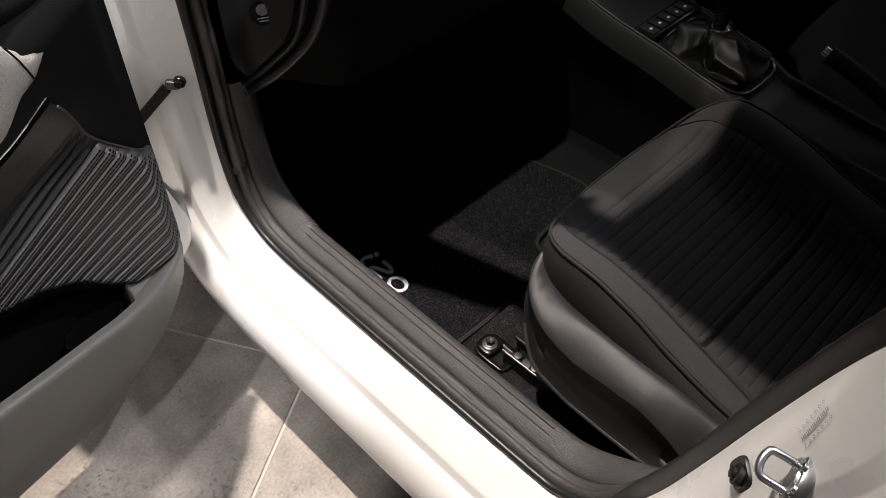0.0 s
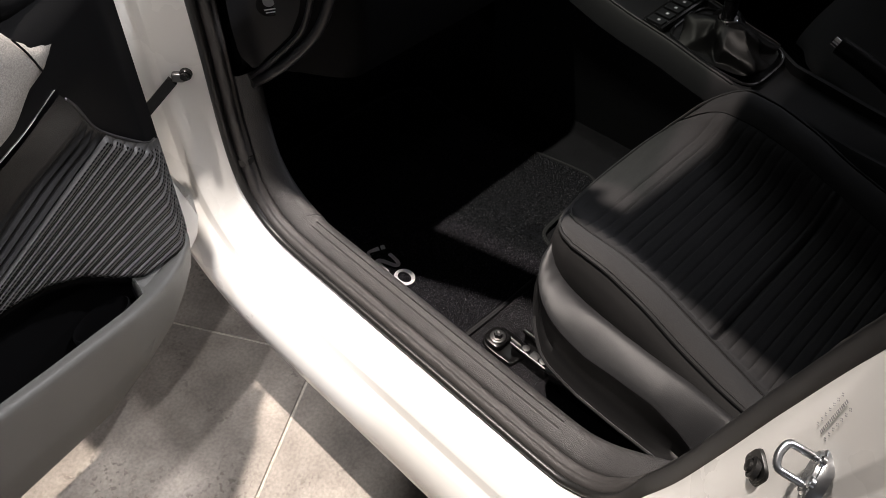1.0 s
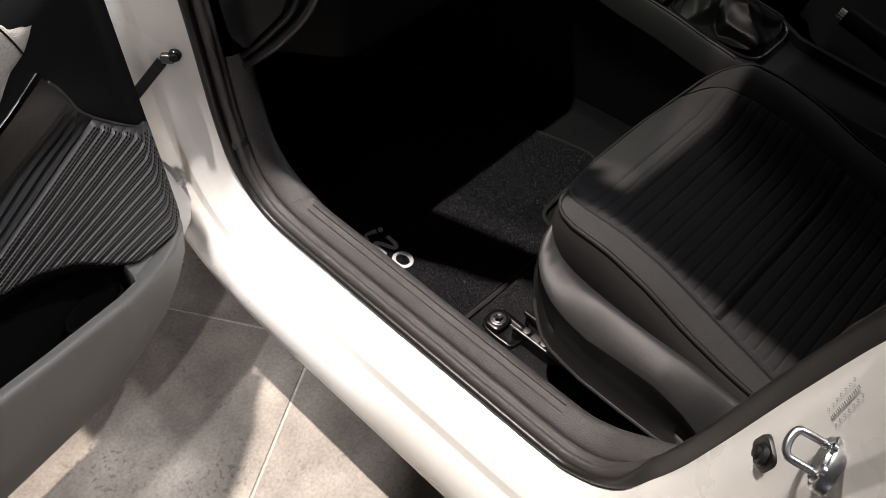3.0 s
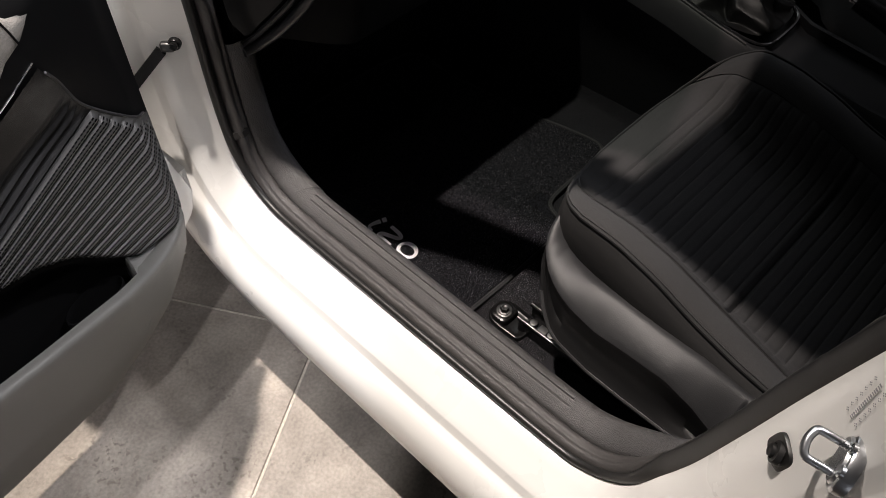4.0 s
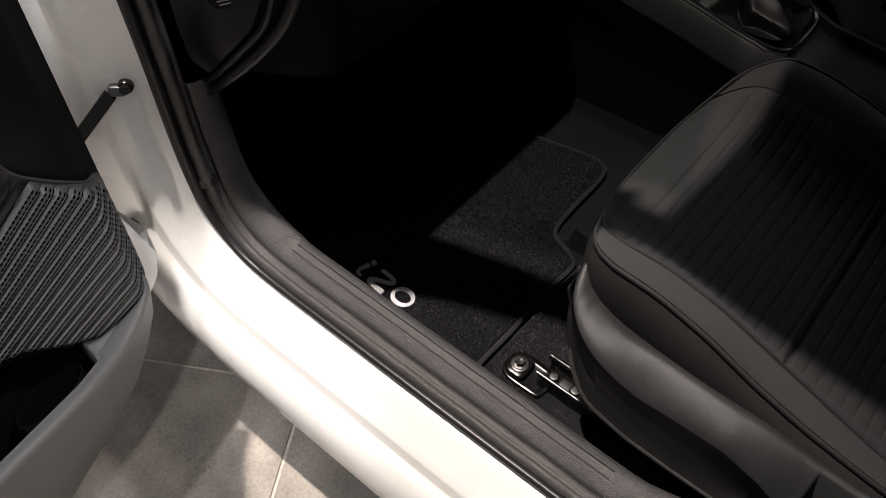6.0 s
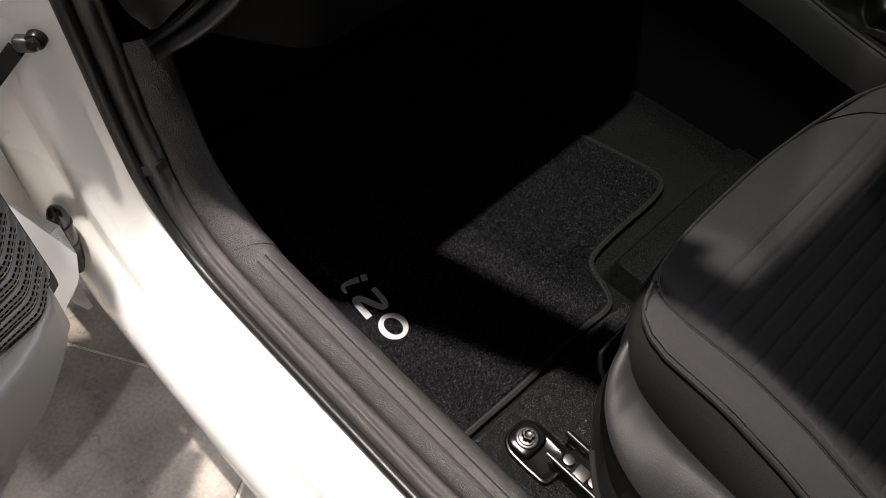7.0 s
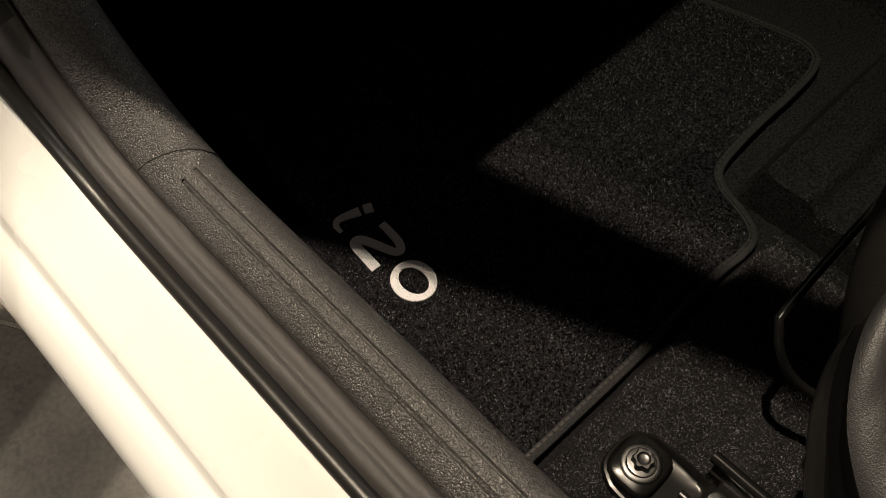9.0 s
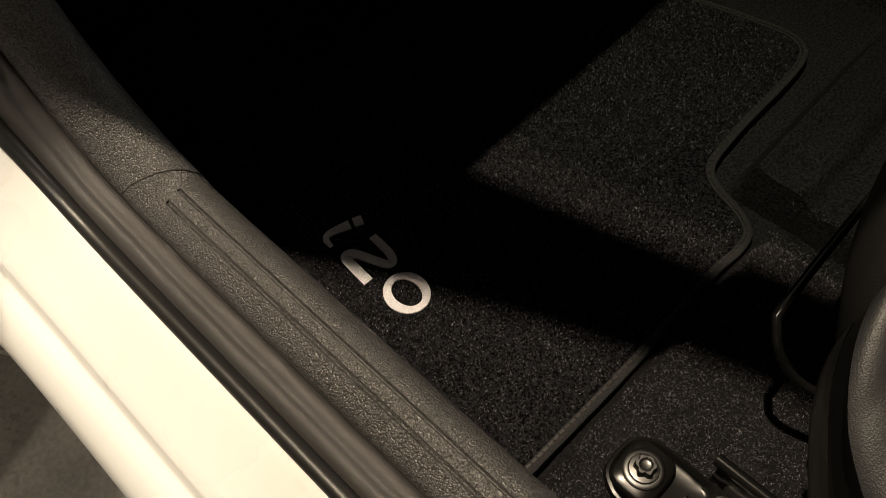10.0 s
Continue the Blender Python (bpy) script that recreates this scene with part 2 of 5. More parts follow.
def tube(points, radius, sides=10, closed=False, bm=None, cap=True):
    """A round bar along points; radius may be a list."""
    n = len(points)
    rad = radius if isinstance(radius, list) else [radius] * n
    rows, ref = [], None
    for i, p in enumerate(points):
        a = points[(i - 1) % n] if closed or i else points[i]
        b = points[(i + 1) % n] if closed or i < n - 1 else points[i]
        t = (Vector(b) - Vector(a)).normalized()
        if ref is None:
            ref = t.orthogonal().normalized()
        ref = (ref - t * ref.dot(t)).normalized()
        side = t.cross(ref)
        rows.append([Vector(p) + rad[i] * (ref * math.cos(2 * math.pi * k / sides) + side * math.sin(2 * math.pi * k / sides)) for k in range(sides)])
    return rows_mesh(rows, closed_u=closed, closed_v=True, cap=cap and not closed, bm=bm)


def disc_stack(centre, axis, profile, sides=24, bm=None):
    """A turned piece: profile is (distance along axis, radius)."""
    axis = Vector(axis).normalized()
    u = axis.orthogonal().normalized()
    v = axis.cross(u)
    rows = [[Vector(centre) + axis * d + r * (u * math.cos(2 * math.pi * k / sides) + v * math.sin(2 * math.pi * k / sides)) for k in range(sides)] for d, r in profile]
    return rows_mesh(rows, closed_v=True, cap=True, bm=bm)


def smoothstep(a, b, x):
    t = min(1, max(0, (x - a) / (b - a)))
    return t * t * (3 - 2 * t)


def track(x, pairs):
    """Straight lines through pairs of (x, value)."""
    if x <= pairs[0][0]:
        return pairs[0][1]
    for (a, va), (b, vb) in zip(pairs, pairs[1:]):
        if x <= b:
            return va + (vb - va) * (x - a) / (b - a)
    return pairs[-1][1]


# ---------------------------------------------------------------- the showroom
def showroom():
    bm = box(bmesh.new(), (-7, -7, -0.1), (7, 7, -0.004))
    floor = solo("floor", bm, GROUT, "stone-tiled showroom floor with pale grout", "floor", "structure", smooth=False)
    # unseen walls and ceiling, greyed to hold down bounced light
    for name, lo, hi in (("wall_north", (-7.2, 7, -0.1), (7.2, 7.2, 3.7)), ("wall_south", (-7.2, -7.2, -0.1), (7.2, -7, 3.7)),
                         ("wall_east", (7, -7, -0.1), (7.2, 7, 3.7)), ("wall_west", (-7.2, -7, -0.1), (-7, 7, 3.7))):
        solo(name, box(bmesh.new(), lo, hi), WALLPAINT, "plain grey unseen showroom wall", "wall", "structure", smooth=False)
    solo("ceiling", box(bmesh.new(), (-7.2, -7.2, 3.6), (7.2, 7.2, 3.8)), WALLPAINT, "plain grey unseen showroom ceiling", "ceiling", "structure", smooth=False)
    return floor


TILE_AT, TILE_TURN, TILE_SIZE = Vector((-0.003, -0.025, 0)), radians(30.4), 0.6


def floor_tiles(floor):
    half = TILE_SIZE / 2 - 0.0030
    bm = box(bmesh.new(), (-half, -half, -0.02), (half, half, 0.0), 0.0015, 1)
    me = finish("tile", bm, TILE, smooth=False)
    for i in range(-8, 8):
        for j in range(-8, 8):
            c = Matrix.Rotation(TILE_TURN, 4, "Z") @ Vector(((i + 0.5) * TILE_SIZE, (j + 0.5) * TILE_SIZE, 0))
            ob = new("tile", me)
            ob.parent = floor
            ob.matrix_basis = Matrix.Translation(TILE_AT + c) @ Matrix.Rotation(TILE_TURN + (i * 5 + j * 3) % 4 * math.pi / 2, 4, "Z")


floor = showroom()

# ---------------------------------------------------------------- car body
# The door opening's edge in the (y, z) plane; the profile is carried round it.
RING_POINTS = [(-0.62, 0.379), (-0.46, 0.378), (-0.30, 0.378), (-0.16, 0.378), (-0.06, 0.379), (-0.005, 0.387), (0.035, 0.410), (0.062, 0.447), (0.078, 0.50),
               (0.087, 0.58), (0.090, 0.70), (0.096, 0.80), (0.103, 0.89), (0.096, 0.97), (0.031, 1.06), (-0.130, 1.23), (-0.27, 1.32), (-0.45, 1.37),
               (-0.72, 1.39), (-0.90, 1.37), (-0.955, 1.28), (-0.925, 1.10), (-0.875, 0.95), (-0.836, 0.80), (-0.806, 0.67), (-0.778, 0.56),
               (-0.745, 0.475), (-0.70, 0.415), (-0.66, 0.388)]
RING = smooth_path([(0, y, z) for y, z in RING_POINTS], 0.012, closed=True)


def lean(z):
    """How far the side leans inwards at a height."""
    return max(0.0, z - 0.95) * 0.42


def ring_frame(i):
    p, a, b = RING[i % len(RING)], RING[(i - 1) % len(RING)], RING[(i + 1) % len(RING)]
    t = (b - a).normalized()
    return p + Vector((lean(p.z), 0, 0)), Vector((0, -t.z, t.y)) * -1


def sill_share(z):
    """1 down on the sill, 0 up on the pillars."""
    return smoothstep(0.50, 0.392, z)


def melt(pillar, sill, z):
    """A profile between its pillar shape and its sill shape."""
    f = sill_share(z)
    return [(a + (c - a) * f, b + (d - b) * f) for (a, b), (c, d) in zip(pillar, sill)]


def rear_share(p):
    """1 on the rear pillar: a slim lip, and a bulb widened over paint in shade."""
    return smoothstep(-0.70, -0.765, p.y) * smoothstep(0.42, 0.52, p.z) * smoothstep(1.30, 1.15, p.z)


def around(pillar, start=0, count=None, bm=None, closed_v=False, cap=False, slim=1.0, sill=None, ripple=0.0, rear=None):
    """Carries a profile of (outwards, x) round the opening; slim narrows it above the waist."""
    count = count or len(RING)
    rows = []
    for i in range(start, start + count):
        p, n = ring_frame(i)
        profile = melt(pillar, sill, p.z) if sill else pillar
        if rear:
            f = rear_share(p)
            profile = [(a + (c - a) * f, b + (d - b) * f) for (a, b), (c, d) in zip(profile, rear)]
        if ripple:
            profile = [(a + ripple * noise.noise((p.y * 62, p.z * 62, b * 110)), b) for a, b in profile]
        k = 1 - (1 - slim) * smoothstep(0.90, 1.04, p.z)
        rows.append([p + n * (a * k if a > 0 else a) + Vector((-0.03 + (b + 0.03) * (1 if slim == 1 else 1 - 0.75 * smoothstep(0.88, 1.02, p.z)), 0, 0)) for a, b in profile])
    return rows_mesh(rows, closed_u=count >= len(RING), closed_v=closed_v, cap=cap, bm=bm)


def ring_index(y, z):
    return min(range(len(RING)), key=lambda i: (RING[i].y - y) ** 2 + (RING[i].z - z) ** 2)


def arc(c, r, a0, a1, n):
    return [(c[0] + r * math.cos(radians(a0 + (a1 - a0) * k / n)), c[1] + r * math.sin(radians(a0 + (a1 - a0) * k / n))) for k in range(n + 1)]


body = thing("hatchback", "white small hatchback with its front doorway open, on tiles", "car", (0.75, -0.4, 0))
SIDE_PROFILE = [(-0.006, -0.034), (-0.004, -0.040), (0.002, -0.045), (0.012, -0.056), (0.030, -0.075), (0.040, -0.0860), (0.0445, -0.0915), (0.0470, -0.0935), (0.0620, -0.0970), (0.0645, -0.0995),
                (0.0660, -0.106), (0.073, -0.116), (0.085, -0.126), (0.095, -0.1310), (0.107, -0.1345), (0.120, -0.1362), (0.1385, -0.1370), (0.1405, -0.1340), (0.150, -0.105)]
SILL_PROFILE = [(0.0080, -0.030), (0.0085, -0.039), (0.0115, -0.0455), (0.0180, -0.056), (0.0325, -0.075), (0.0385, -0.0840)] + SIDE_PROFILE[6:]
part("side_frame", around(SIDE_PROFILE, slim=0.4, sill=SILL_PROFILE, rear=[(-0.0070, -0.0290), (-0.0040, -0.0360), (0.0015, -0.0430), (0.0100, -0.0545)] + SIDE_PROFILE[4:]), WHITE, body, "glossy white painted door sill and pillars", angle=60)
# inner wall of the side frame towards the cabin
part("inner_frame", around([(-0.004, -0.034), (0.0, -0.028), (0.02, -0.02), (0.11, 0.03), (0.19, 0.05), (0.20, -0.11)], slim=0.3), DARK, body, "dark inner side frame")
# weatherstrip: a hollow bulb and a covered lip, in one run round the opening
# the rear bulb is broad: its black also stands for shaded paint there
seal = part("door_seal", around(arc((-0.0060, -0.0390), 0.0078, 0, 336, 14), closed_v=True, sill=arc((0.0020, -0.0340), 0.0062, 0, 336, 14), rear=[(-0.0120 + 0.0085 * math.cos(a) - 0.0020 * math.sin(a), -0.0275 - 0.0075 * math.cos(a) + 0.0050 * math.sin(a)) for a in (2 * math.pi * k / 15 for k in range(15))]),
            RUBBER, body, "black rubber door seal", angle=180)
LIP_PILLAR = [(0.0, -0.031), (-0.008, -0.0305), (-0.0135, -0.0292), (-0.0170, -0.0270), (-0.0195, -0.0245), (-0.0205, -0.0220), (-0.0205, -0.0195), (-0.0195, -0.0175), (-0.0178, -0.0155), (-0.0160, -0.0138),
              (-0.0158, -0.0120), (-0.0165, -0.0100), (-0.0165, -0.007), (-0.013, -0.004), (0.004, -0.004), (0.004, -0.031)]
LIP_SILL = [(0.0070, -0.0288), (0.0030, -0.0276), (-0.0005, -0.0260), (-0.0030, -0.0238), (-0.0044, -0.0217), (-0.0048, -0.0199), (-0.0044, -0.0180), (-0.0034, -0.0164), (-0.0026, -0.0150), (-0.0028, -0.0134),
            (-0.0042, -0.0114), (-0.0050, -0.0092), (-0.0046, -0.0056), (-0.0030, -0.0022), (0.006, -0.0022), (0.008, -0.0288)]
part("seal_lip", around(LIP_PILLAR, closed_v=True, sill=LIP_SILL, ripple=0.0016, rear=arc((-0.0175, -0.0160), 0.0028, 200, 537, 15)), VELOUR, seal, "grey-brown fabric covered lip", angle=70)
i0 = ring_index(0.074, 0.494)
part("seal_joint", around([(-0.0120, -0.0440), (-0.0146, -0.0395), (-0.0120, -0.0340), (-0.0212, -0.0215), (-0.0172, -0.0075), (0.0, -0.004), (0.0, -0.044)], i0, 2, closed_v=True, cap=True), RUBBER, seal)


# black plastic cover on the sill: middle plate with two grooves, then a kick panel before it and a pillar foot behind
PLAIN = [(-0.010, -0.0045), (-0.0165, -0.0035), (-0.0195, 0.000), (-0.0225, 0.006), (-0.0235, 0.0125), (-0.0238, 0.0135), (-0.0240, 0.0143), (-0.0242, 0.0152), (-0.0248, 0.0225),
         (-0.0248, 0.0232), (-0.0248, 0.0240), (-0.0248, 0.0250), (-0.0245, 0.0300), (-0.0215, 0.0355), (-0.0165, 0.0405), (-0.009, 0.0445), (0.01, 0.0480), (0.06, 0.052), (0.112, 0.053)]
PLAIN_SILL = [(0.0060, -0.0014), (-0.0042, -0.0008), (-0.0078, 0.0022), (-0.0120, 0.0078), (-0.0154, 0.0150), (-0.0158, 0.0164), (-0.0163, 0.0174), (-0.0168, 0.0186), (-0.0190, 0.0262),
              (-0.0191, 0.0272), (-0.0192, 0.0281), (-0.0193, 0.0292), (-0.0188, 0.0345), (-0.0160, 0.0405), (-0.0105, 0.0458), (-0.0020, 0.0500), (0.014, 0.0535), (0.06, 0.0565), (0.112, 0.0575)]
PLATE_SILL = [(a + (0.0022 if k in (5, 6) else 0.0016 if k in (9, 10) else -0.0009 if k in (11, 12) else 0), b) for k, (a, b) in enumerate(PLAIN_SILL)]
jr, jf = ring_index(-0.632, 0.38), ring_index(-0.004, 0.387)
gr, gf = ring_index(-0.60, 0.38), ring_index(-0.045, 0.38)


def plate_run(sill_shape, start, count, skew0=0.0, skew1=0.0, back=0.0, ease=6):
    """The cover with its ends cut on a curve, so that the joints slant across it."""
    rows = []
    for k in range(count):
        p, n = ring_frame(start + k)
        f = k / max(1, count - 1)
        low = back * smoothstep(0.40, 0.56, p.z)
        profile = melt(PLAIN, sill_shape, p.z)
        row = []
        for a, b in profile:
            s = min(1, max(0, (b + 0.004) / 0.05))
            shift = (skew0 * (1 - f) ** 6 + skew1 * f ** ease) * (s ** 1.5)
            row.append(p + n * (a + low) + Vector((b, 0, 0)) + Vector((0, shift, 0)))
        rows.append(row)
    return rows_mesh(rows)


N = len(RING)
sill = thing("sill_cover", "grained black plastic sill cover with two fine grooves", "sill trim", (0.02, -0.3, 0.38))
part("kick_panel", plate_run(PLAIN_SILL, jf, ring_index(0.088, 0.66) - jf + 1, -0.028, 0), TRIM, sill, "grained black kick panel curving up the pillar")
jb = ring_index(-0.83, 0.78)
part("pillar_foot", plate_run(PLAIN_SILL, jb, jr - jb + 1, 0, 0.012, 0.040), TRIM, sill, "grained black pillar trim")
part("scuff_plate", plate_run(PLAIN_SILL, jr - N, (gr - jr + N) + 1, 0.012, 0), TRIM, sill)
part("scuff_plate", plate_run(PLATE_SILL, gr, (gf - gr) + 1, 0, 0), TRIM, sill, "grooved black plastic scuff plate")
part("scuff_plate", plate_run(PLAIN_SILL, gf, (jf - gf) + 1, 0, -0.028, ease=1), TRIM, sill)
for k, skew in ((jr - N, 0.012), (jf, -0.028)):
    p, n = ring_frame(k)
    line = [p + n * (a - 0.0001) + Vector((b, skew * min(1, max(0, (b + 0.004) / 0.05)) ** 1.5, 0)) for a, b in melt(PLAIN, PLAIN_SILL, p.z)[1:17]]
    part("joint", tube(smooth_path(line, 0.003), 0.0004, 6), RUBBER, sill, "fine dark joint line")


# closing shell of the cabin: roof, windscreen pillar and glass, far side, bulkheads, underside
def shell():
    roof = []
    for k in range(13):
        y = -2.1 + k * (1.81 / 12)
        z = 1.47 - 0.05 * ((y + 1.0) / 1.0) ** 2
        roof.append([Vector((0.14 + 1.22 * j / 12, y, z - 0.06 * (2 * j / 12 - 1) ** 4)) for j in range(13)])
    low = [[p - Vector((0, 0, 0.03)) for p in r] for r in roof]
    bm = rows_mesh(roof)
    rows_mesh(low, bm=bm)
    part("roof_panel", bm, WHITE, body, "white roof panel")
    edge = smooth_path([(0.060, 0.34, 0.93), (0.076, 0.25, 1.00), (0.119, 0.0, 1.20), (0.1625, -0.25, 1.40)], 0.06)
    near = smooth_path([(-0.022, 0.118, 0.94), (0.005, 0.058, 1.050), (0.085, -0.106, 1.235), (0.14, -0.26, 1.335)], 0.06)
    n = min(len(edge), len(near))
    for side in (1, -1):
        rows = []
        for k in range(n):
            f = edge[round(k * (len(edge) - 1) / (n - 1))]
            o = near[round(k * (len(near) - 1) / (n - 1))]
            pts = (f, f + Vector((-0.045, 0.0, 0.03)), f.lerp(o, 0.5) + Vector((-0.045, 0.02, 0.03)), o + Vector((0.0, 0, 0)), o + Vector((0.02, 0.02, 0.01)), f.lerp(o, 0.4) + Vector((0.0, 0, -0.015)))
            rows.append([Vector((0.75 + side * (p.x - 0.75), p.y, p.z)) for p in pts])
        part("screen_pillar", rows_mesh(rows, closed_v=True, cap=True), DARK, body, "windscreen pillar")
    glass = [[Vector((0.08 + 0.10 * f + (1.34 - 0.20 * f) * j / 8, 0.47 - 0.75 * f + 0.10 * (1 - (2 * j / 8 - 1) ** 2), 0.965 + 0.445 * f + 0.03 * math.sin(math.pi * f))) for j in range(9)] for f in (k / 8 for k in range(9))]
    low = [[p - Vector((0, 0.002, 0.004)) for p in r] for r in glass]
    bm = rows_mesh(glass)
    rows_mesh(low, bm=bm)
    part("windscreen", bm, GLASS, body, "clear windscreen glass")
    part("far_side_lining", box(bmesh.new(), (1.40, -2.1, 0.24), (1.46, 0.5, 0.96), 0.02), DARK, body)
    part("far_side_panel", box(bmesh.new(), (1.462, -2.1, 0.22), (1.54, 0.5, 0.98), 0.02), WHITE, body)
    part("far_side_pillar", box(bmesh.new(), (1.36, -0.98, 0.96), (1.42, -0.86, 1.42), 0.02), DARK, body)
    part("far_side_pillar", box(bmesh.new(), (1.36, -2.1, 0.96), (1.42, -1.75, 1.42), 0.02), DARK, body)
    part("far_side_rail", box(bmesh.new(), (1.32, -2.1, 1.36), (1.40, -0.28, 1.43), 0.02), DARK, body)
    part("rear_bulkhead", box(bmesh.new(), (0.0, -2.16, 0.22), (1.5, -2.1, 1.42), 0.02), DARK, body)
    part("rear_side_panel", box(bmesh.new(), (-0.13, -2.1, 0.20), (-0.05, -1.0, 0.99), 0.02), WHITE, body, "white rear side panel")
    part("rear_side_top", box(bmesh.new(), (0.10, -2.1, 0.97), (0.15, -1.03, 1.42), 0.02), DARK, body)
    part("firewall", box(bmesh.new(), (0.0, 0.56, 0.22), (1.5, 0.60, 0.97), 0.01), DARK, body)
    part("scuttle", box(bmesh.new(), (0.0, 0.42, 0.93), (1.5, 0.62, 0.965), 0.01), DARK, body)
    part("underbody", box(bmesh.new(), (0.0, -2.1, 0.19), (1.5, 0.6, 0.245), 0.01), DARK, body)
    for x in (0.02, 1.48):
        for y in (0.95, -1.63):
            w = part("wheel", disc_stack((x, y, 0.31), (1, 0, 0), [(-0.09, 0.22), (-0.095, 0.29), (-0.07, 0.31), (0.07, 0.31), (0.095, 0.29), (0.09, 0.22)], 40), RUBBER, body, "black road wheel")
            part("rim", disc_stack((x, y, 0.31), (1, 0, 0), [(-0.1, 0.05), (-0.092, 0.2), (0.092, 0.2), (0.1, 0.05)], 32), ZINC, w)
    for side in (-1, 1):
        rows = []
        for k in range(41):
            y = 0.175 + 1.25 * k / 40
            hub = 0.35 ** 2 - (y - 0.95) ** 2
            low = max(0.20, 0.31 + math.sqrt(hub)) if hub > 0 else 0.20
            high = 0.955 - 0.14 * ((y - 0.175) / 1.25) ** 1.8
            out = 0.90 - 0.14 * smoothstep(0.9, 1.45, y)
            pts = [(out - 0.004, low), (out + 0.006, low + 0.03), (out + 0.008, low + 0.4 * (high - low)), (out - 0.002, low + 0.75 * (high - low)), (out - 0.035, high - 0.01), (out - 0.13, high),
                   (out - 0.13, high - 0.01), (out - 0.05, high - 0.03), (out - 0.02, low + 0.7 * (high - low)), (out - 0.012, low)]
            rows.append([Vector((0.75 + side * a, y, z)) for a, z in pts])
        part("front_fender", rows_mesh(rows, closed_v=True, cap=True), WHITE, body, "white front fender with a wheel arch")
    hood = [[Vector((0.75 + (0.77 - 0.14 * f ** 3) * (2 * j / 16 - 1), 0.60 + 0.84 * f, 0.966 - 0.15 * f ** 1.8 + 0.025 * (1 - (2 * j / 16 - 1) ** 2))) for j in range(17)] for f in (k / 14 for k in range(15))]
    bm = rows_mesh(hood)
    rows_mesh([[p - Vector((0, 0, 0.02)) for p in r] for r in hood], bm=bm)
    part("bonnet", bm, WHITE, body, "white bonnet")
    nose = [[Vector((0.75 + w * (2 * j / 16 - 1), y - 0.16 * abs(2 * j / 16 - 1) ** 3, z)) for j in range(17)] for y, z, w in ((1.40, 0.22, 0.74), (1.55, 0.24, 0.76), (1.60, 0.40, 0.77), (1.59, 0.58, 0.77), (1.53, 0.74, 0.76), (1.44, 0.815, 0.74), (1.40, 0.78, 0.72), (1.40, 0.40, 0.72))]
    part("front_bumper", rows_mesh(nose, closed_u=True), WHITE, body, "white front bumper")
    part("axle", tube([Vector((0.02, 0.95, 0.30)), Vector((1.48, 0.95, 0.30))], 0.03), STEEL, body)
    part("axle", tube([Vector((0.02, -1.63, 0.30)), Vector((1.48, -1.63, 0.30))], 0.03), STEEL, body)
    part("front_subframe", box(bmesh.new(), (0.3, 0.6, 0.25), (1.2, 1.0, 0.34), 0.02), STEEL, body)


shell()


# ---------------------------------------------------------------- cabin floor and carpet
def carpet_height(x, y):
    z = 0.262
    z += 0.045 * smoothstep(-0.340, -0.362, y) * smoothstep(0.37, 0.33, x)
    z += 0.040 * smoothstep(-0.297, -0.309, y) * smoothstep(0.384, 0.396, x) * (1 - 0.55 * smoothstep(0.597, 0.607, x)) * (1 - 0.3 * smoothstep(-0.352, -0.366, y))
    z += 0.004 * smoothstep(0.388, 0.396, x) * math.exp(-((y + 0.313) / 0.006) ** 2) * smoothstep(0.60, 0.57, x)
    z += 0.11 * smoothstep(0.672, 0.725, x)
    z += 0.34 * smoothstep(0.18, 0.50, y)
    z += 0.03 * smoothstep(-0.50, -0.9, y)
    return z


def carpet():
    xs = [0.045 + 0.69 * i / 150 for i in range(151)]
    ys = [0.56 - 1.66 * j / 330 for j in range(331)]
    top = [[Vector((x, y, carpet_height(x, y) + 0.0012 * noise.noise((x * 40, y * 40, 0)))) for x in xs] for y in ys]
    bm = rows_mesh(top)
    rows_mesh([[Vector((p.x, p.y, 0.24)) for p in r[::10]] for r in top[::10]], bm=bm)
    return solo("cabin_carpet", bm, CARPET, "black needle-felt carpet lining the cabin floor", "carpet")


felt = carpet()

MAT_OUTLINE = [(0.030, -0.335), (0.06, -0.337), (0.12, -0.339), (0.20, -0.341), (0.30, -0.340), (0.335, -0.343), (0.356, -0.340), (0.368, -0.328), (0.376, -0.310), (0.382, -0.292), (0.392, -0.279), (0.410, -0.273),
               (0.46, -0.270), (0.52, -0.270), (0.555, -0.268), (0.575, -0.262), (0.586, -0.249), (0.589, -0.230), (0.585, -0.20), (0.577, -0.16), (0.565, -0.10), (0.55, 0.02), (0.53, 0.14),
               (0.50, 0.19), (0.40, 0.21), (0.20, 0.21), (0.10, 0.20), (0.07, 0.16), (0.047, 0.05), (0.040, -0.10), (0.030, -0.25)]


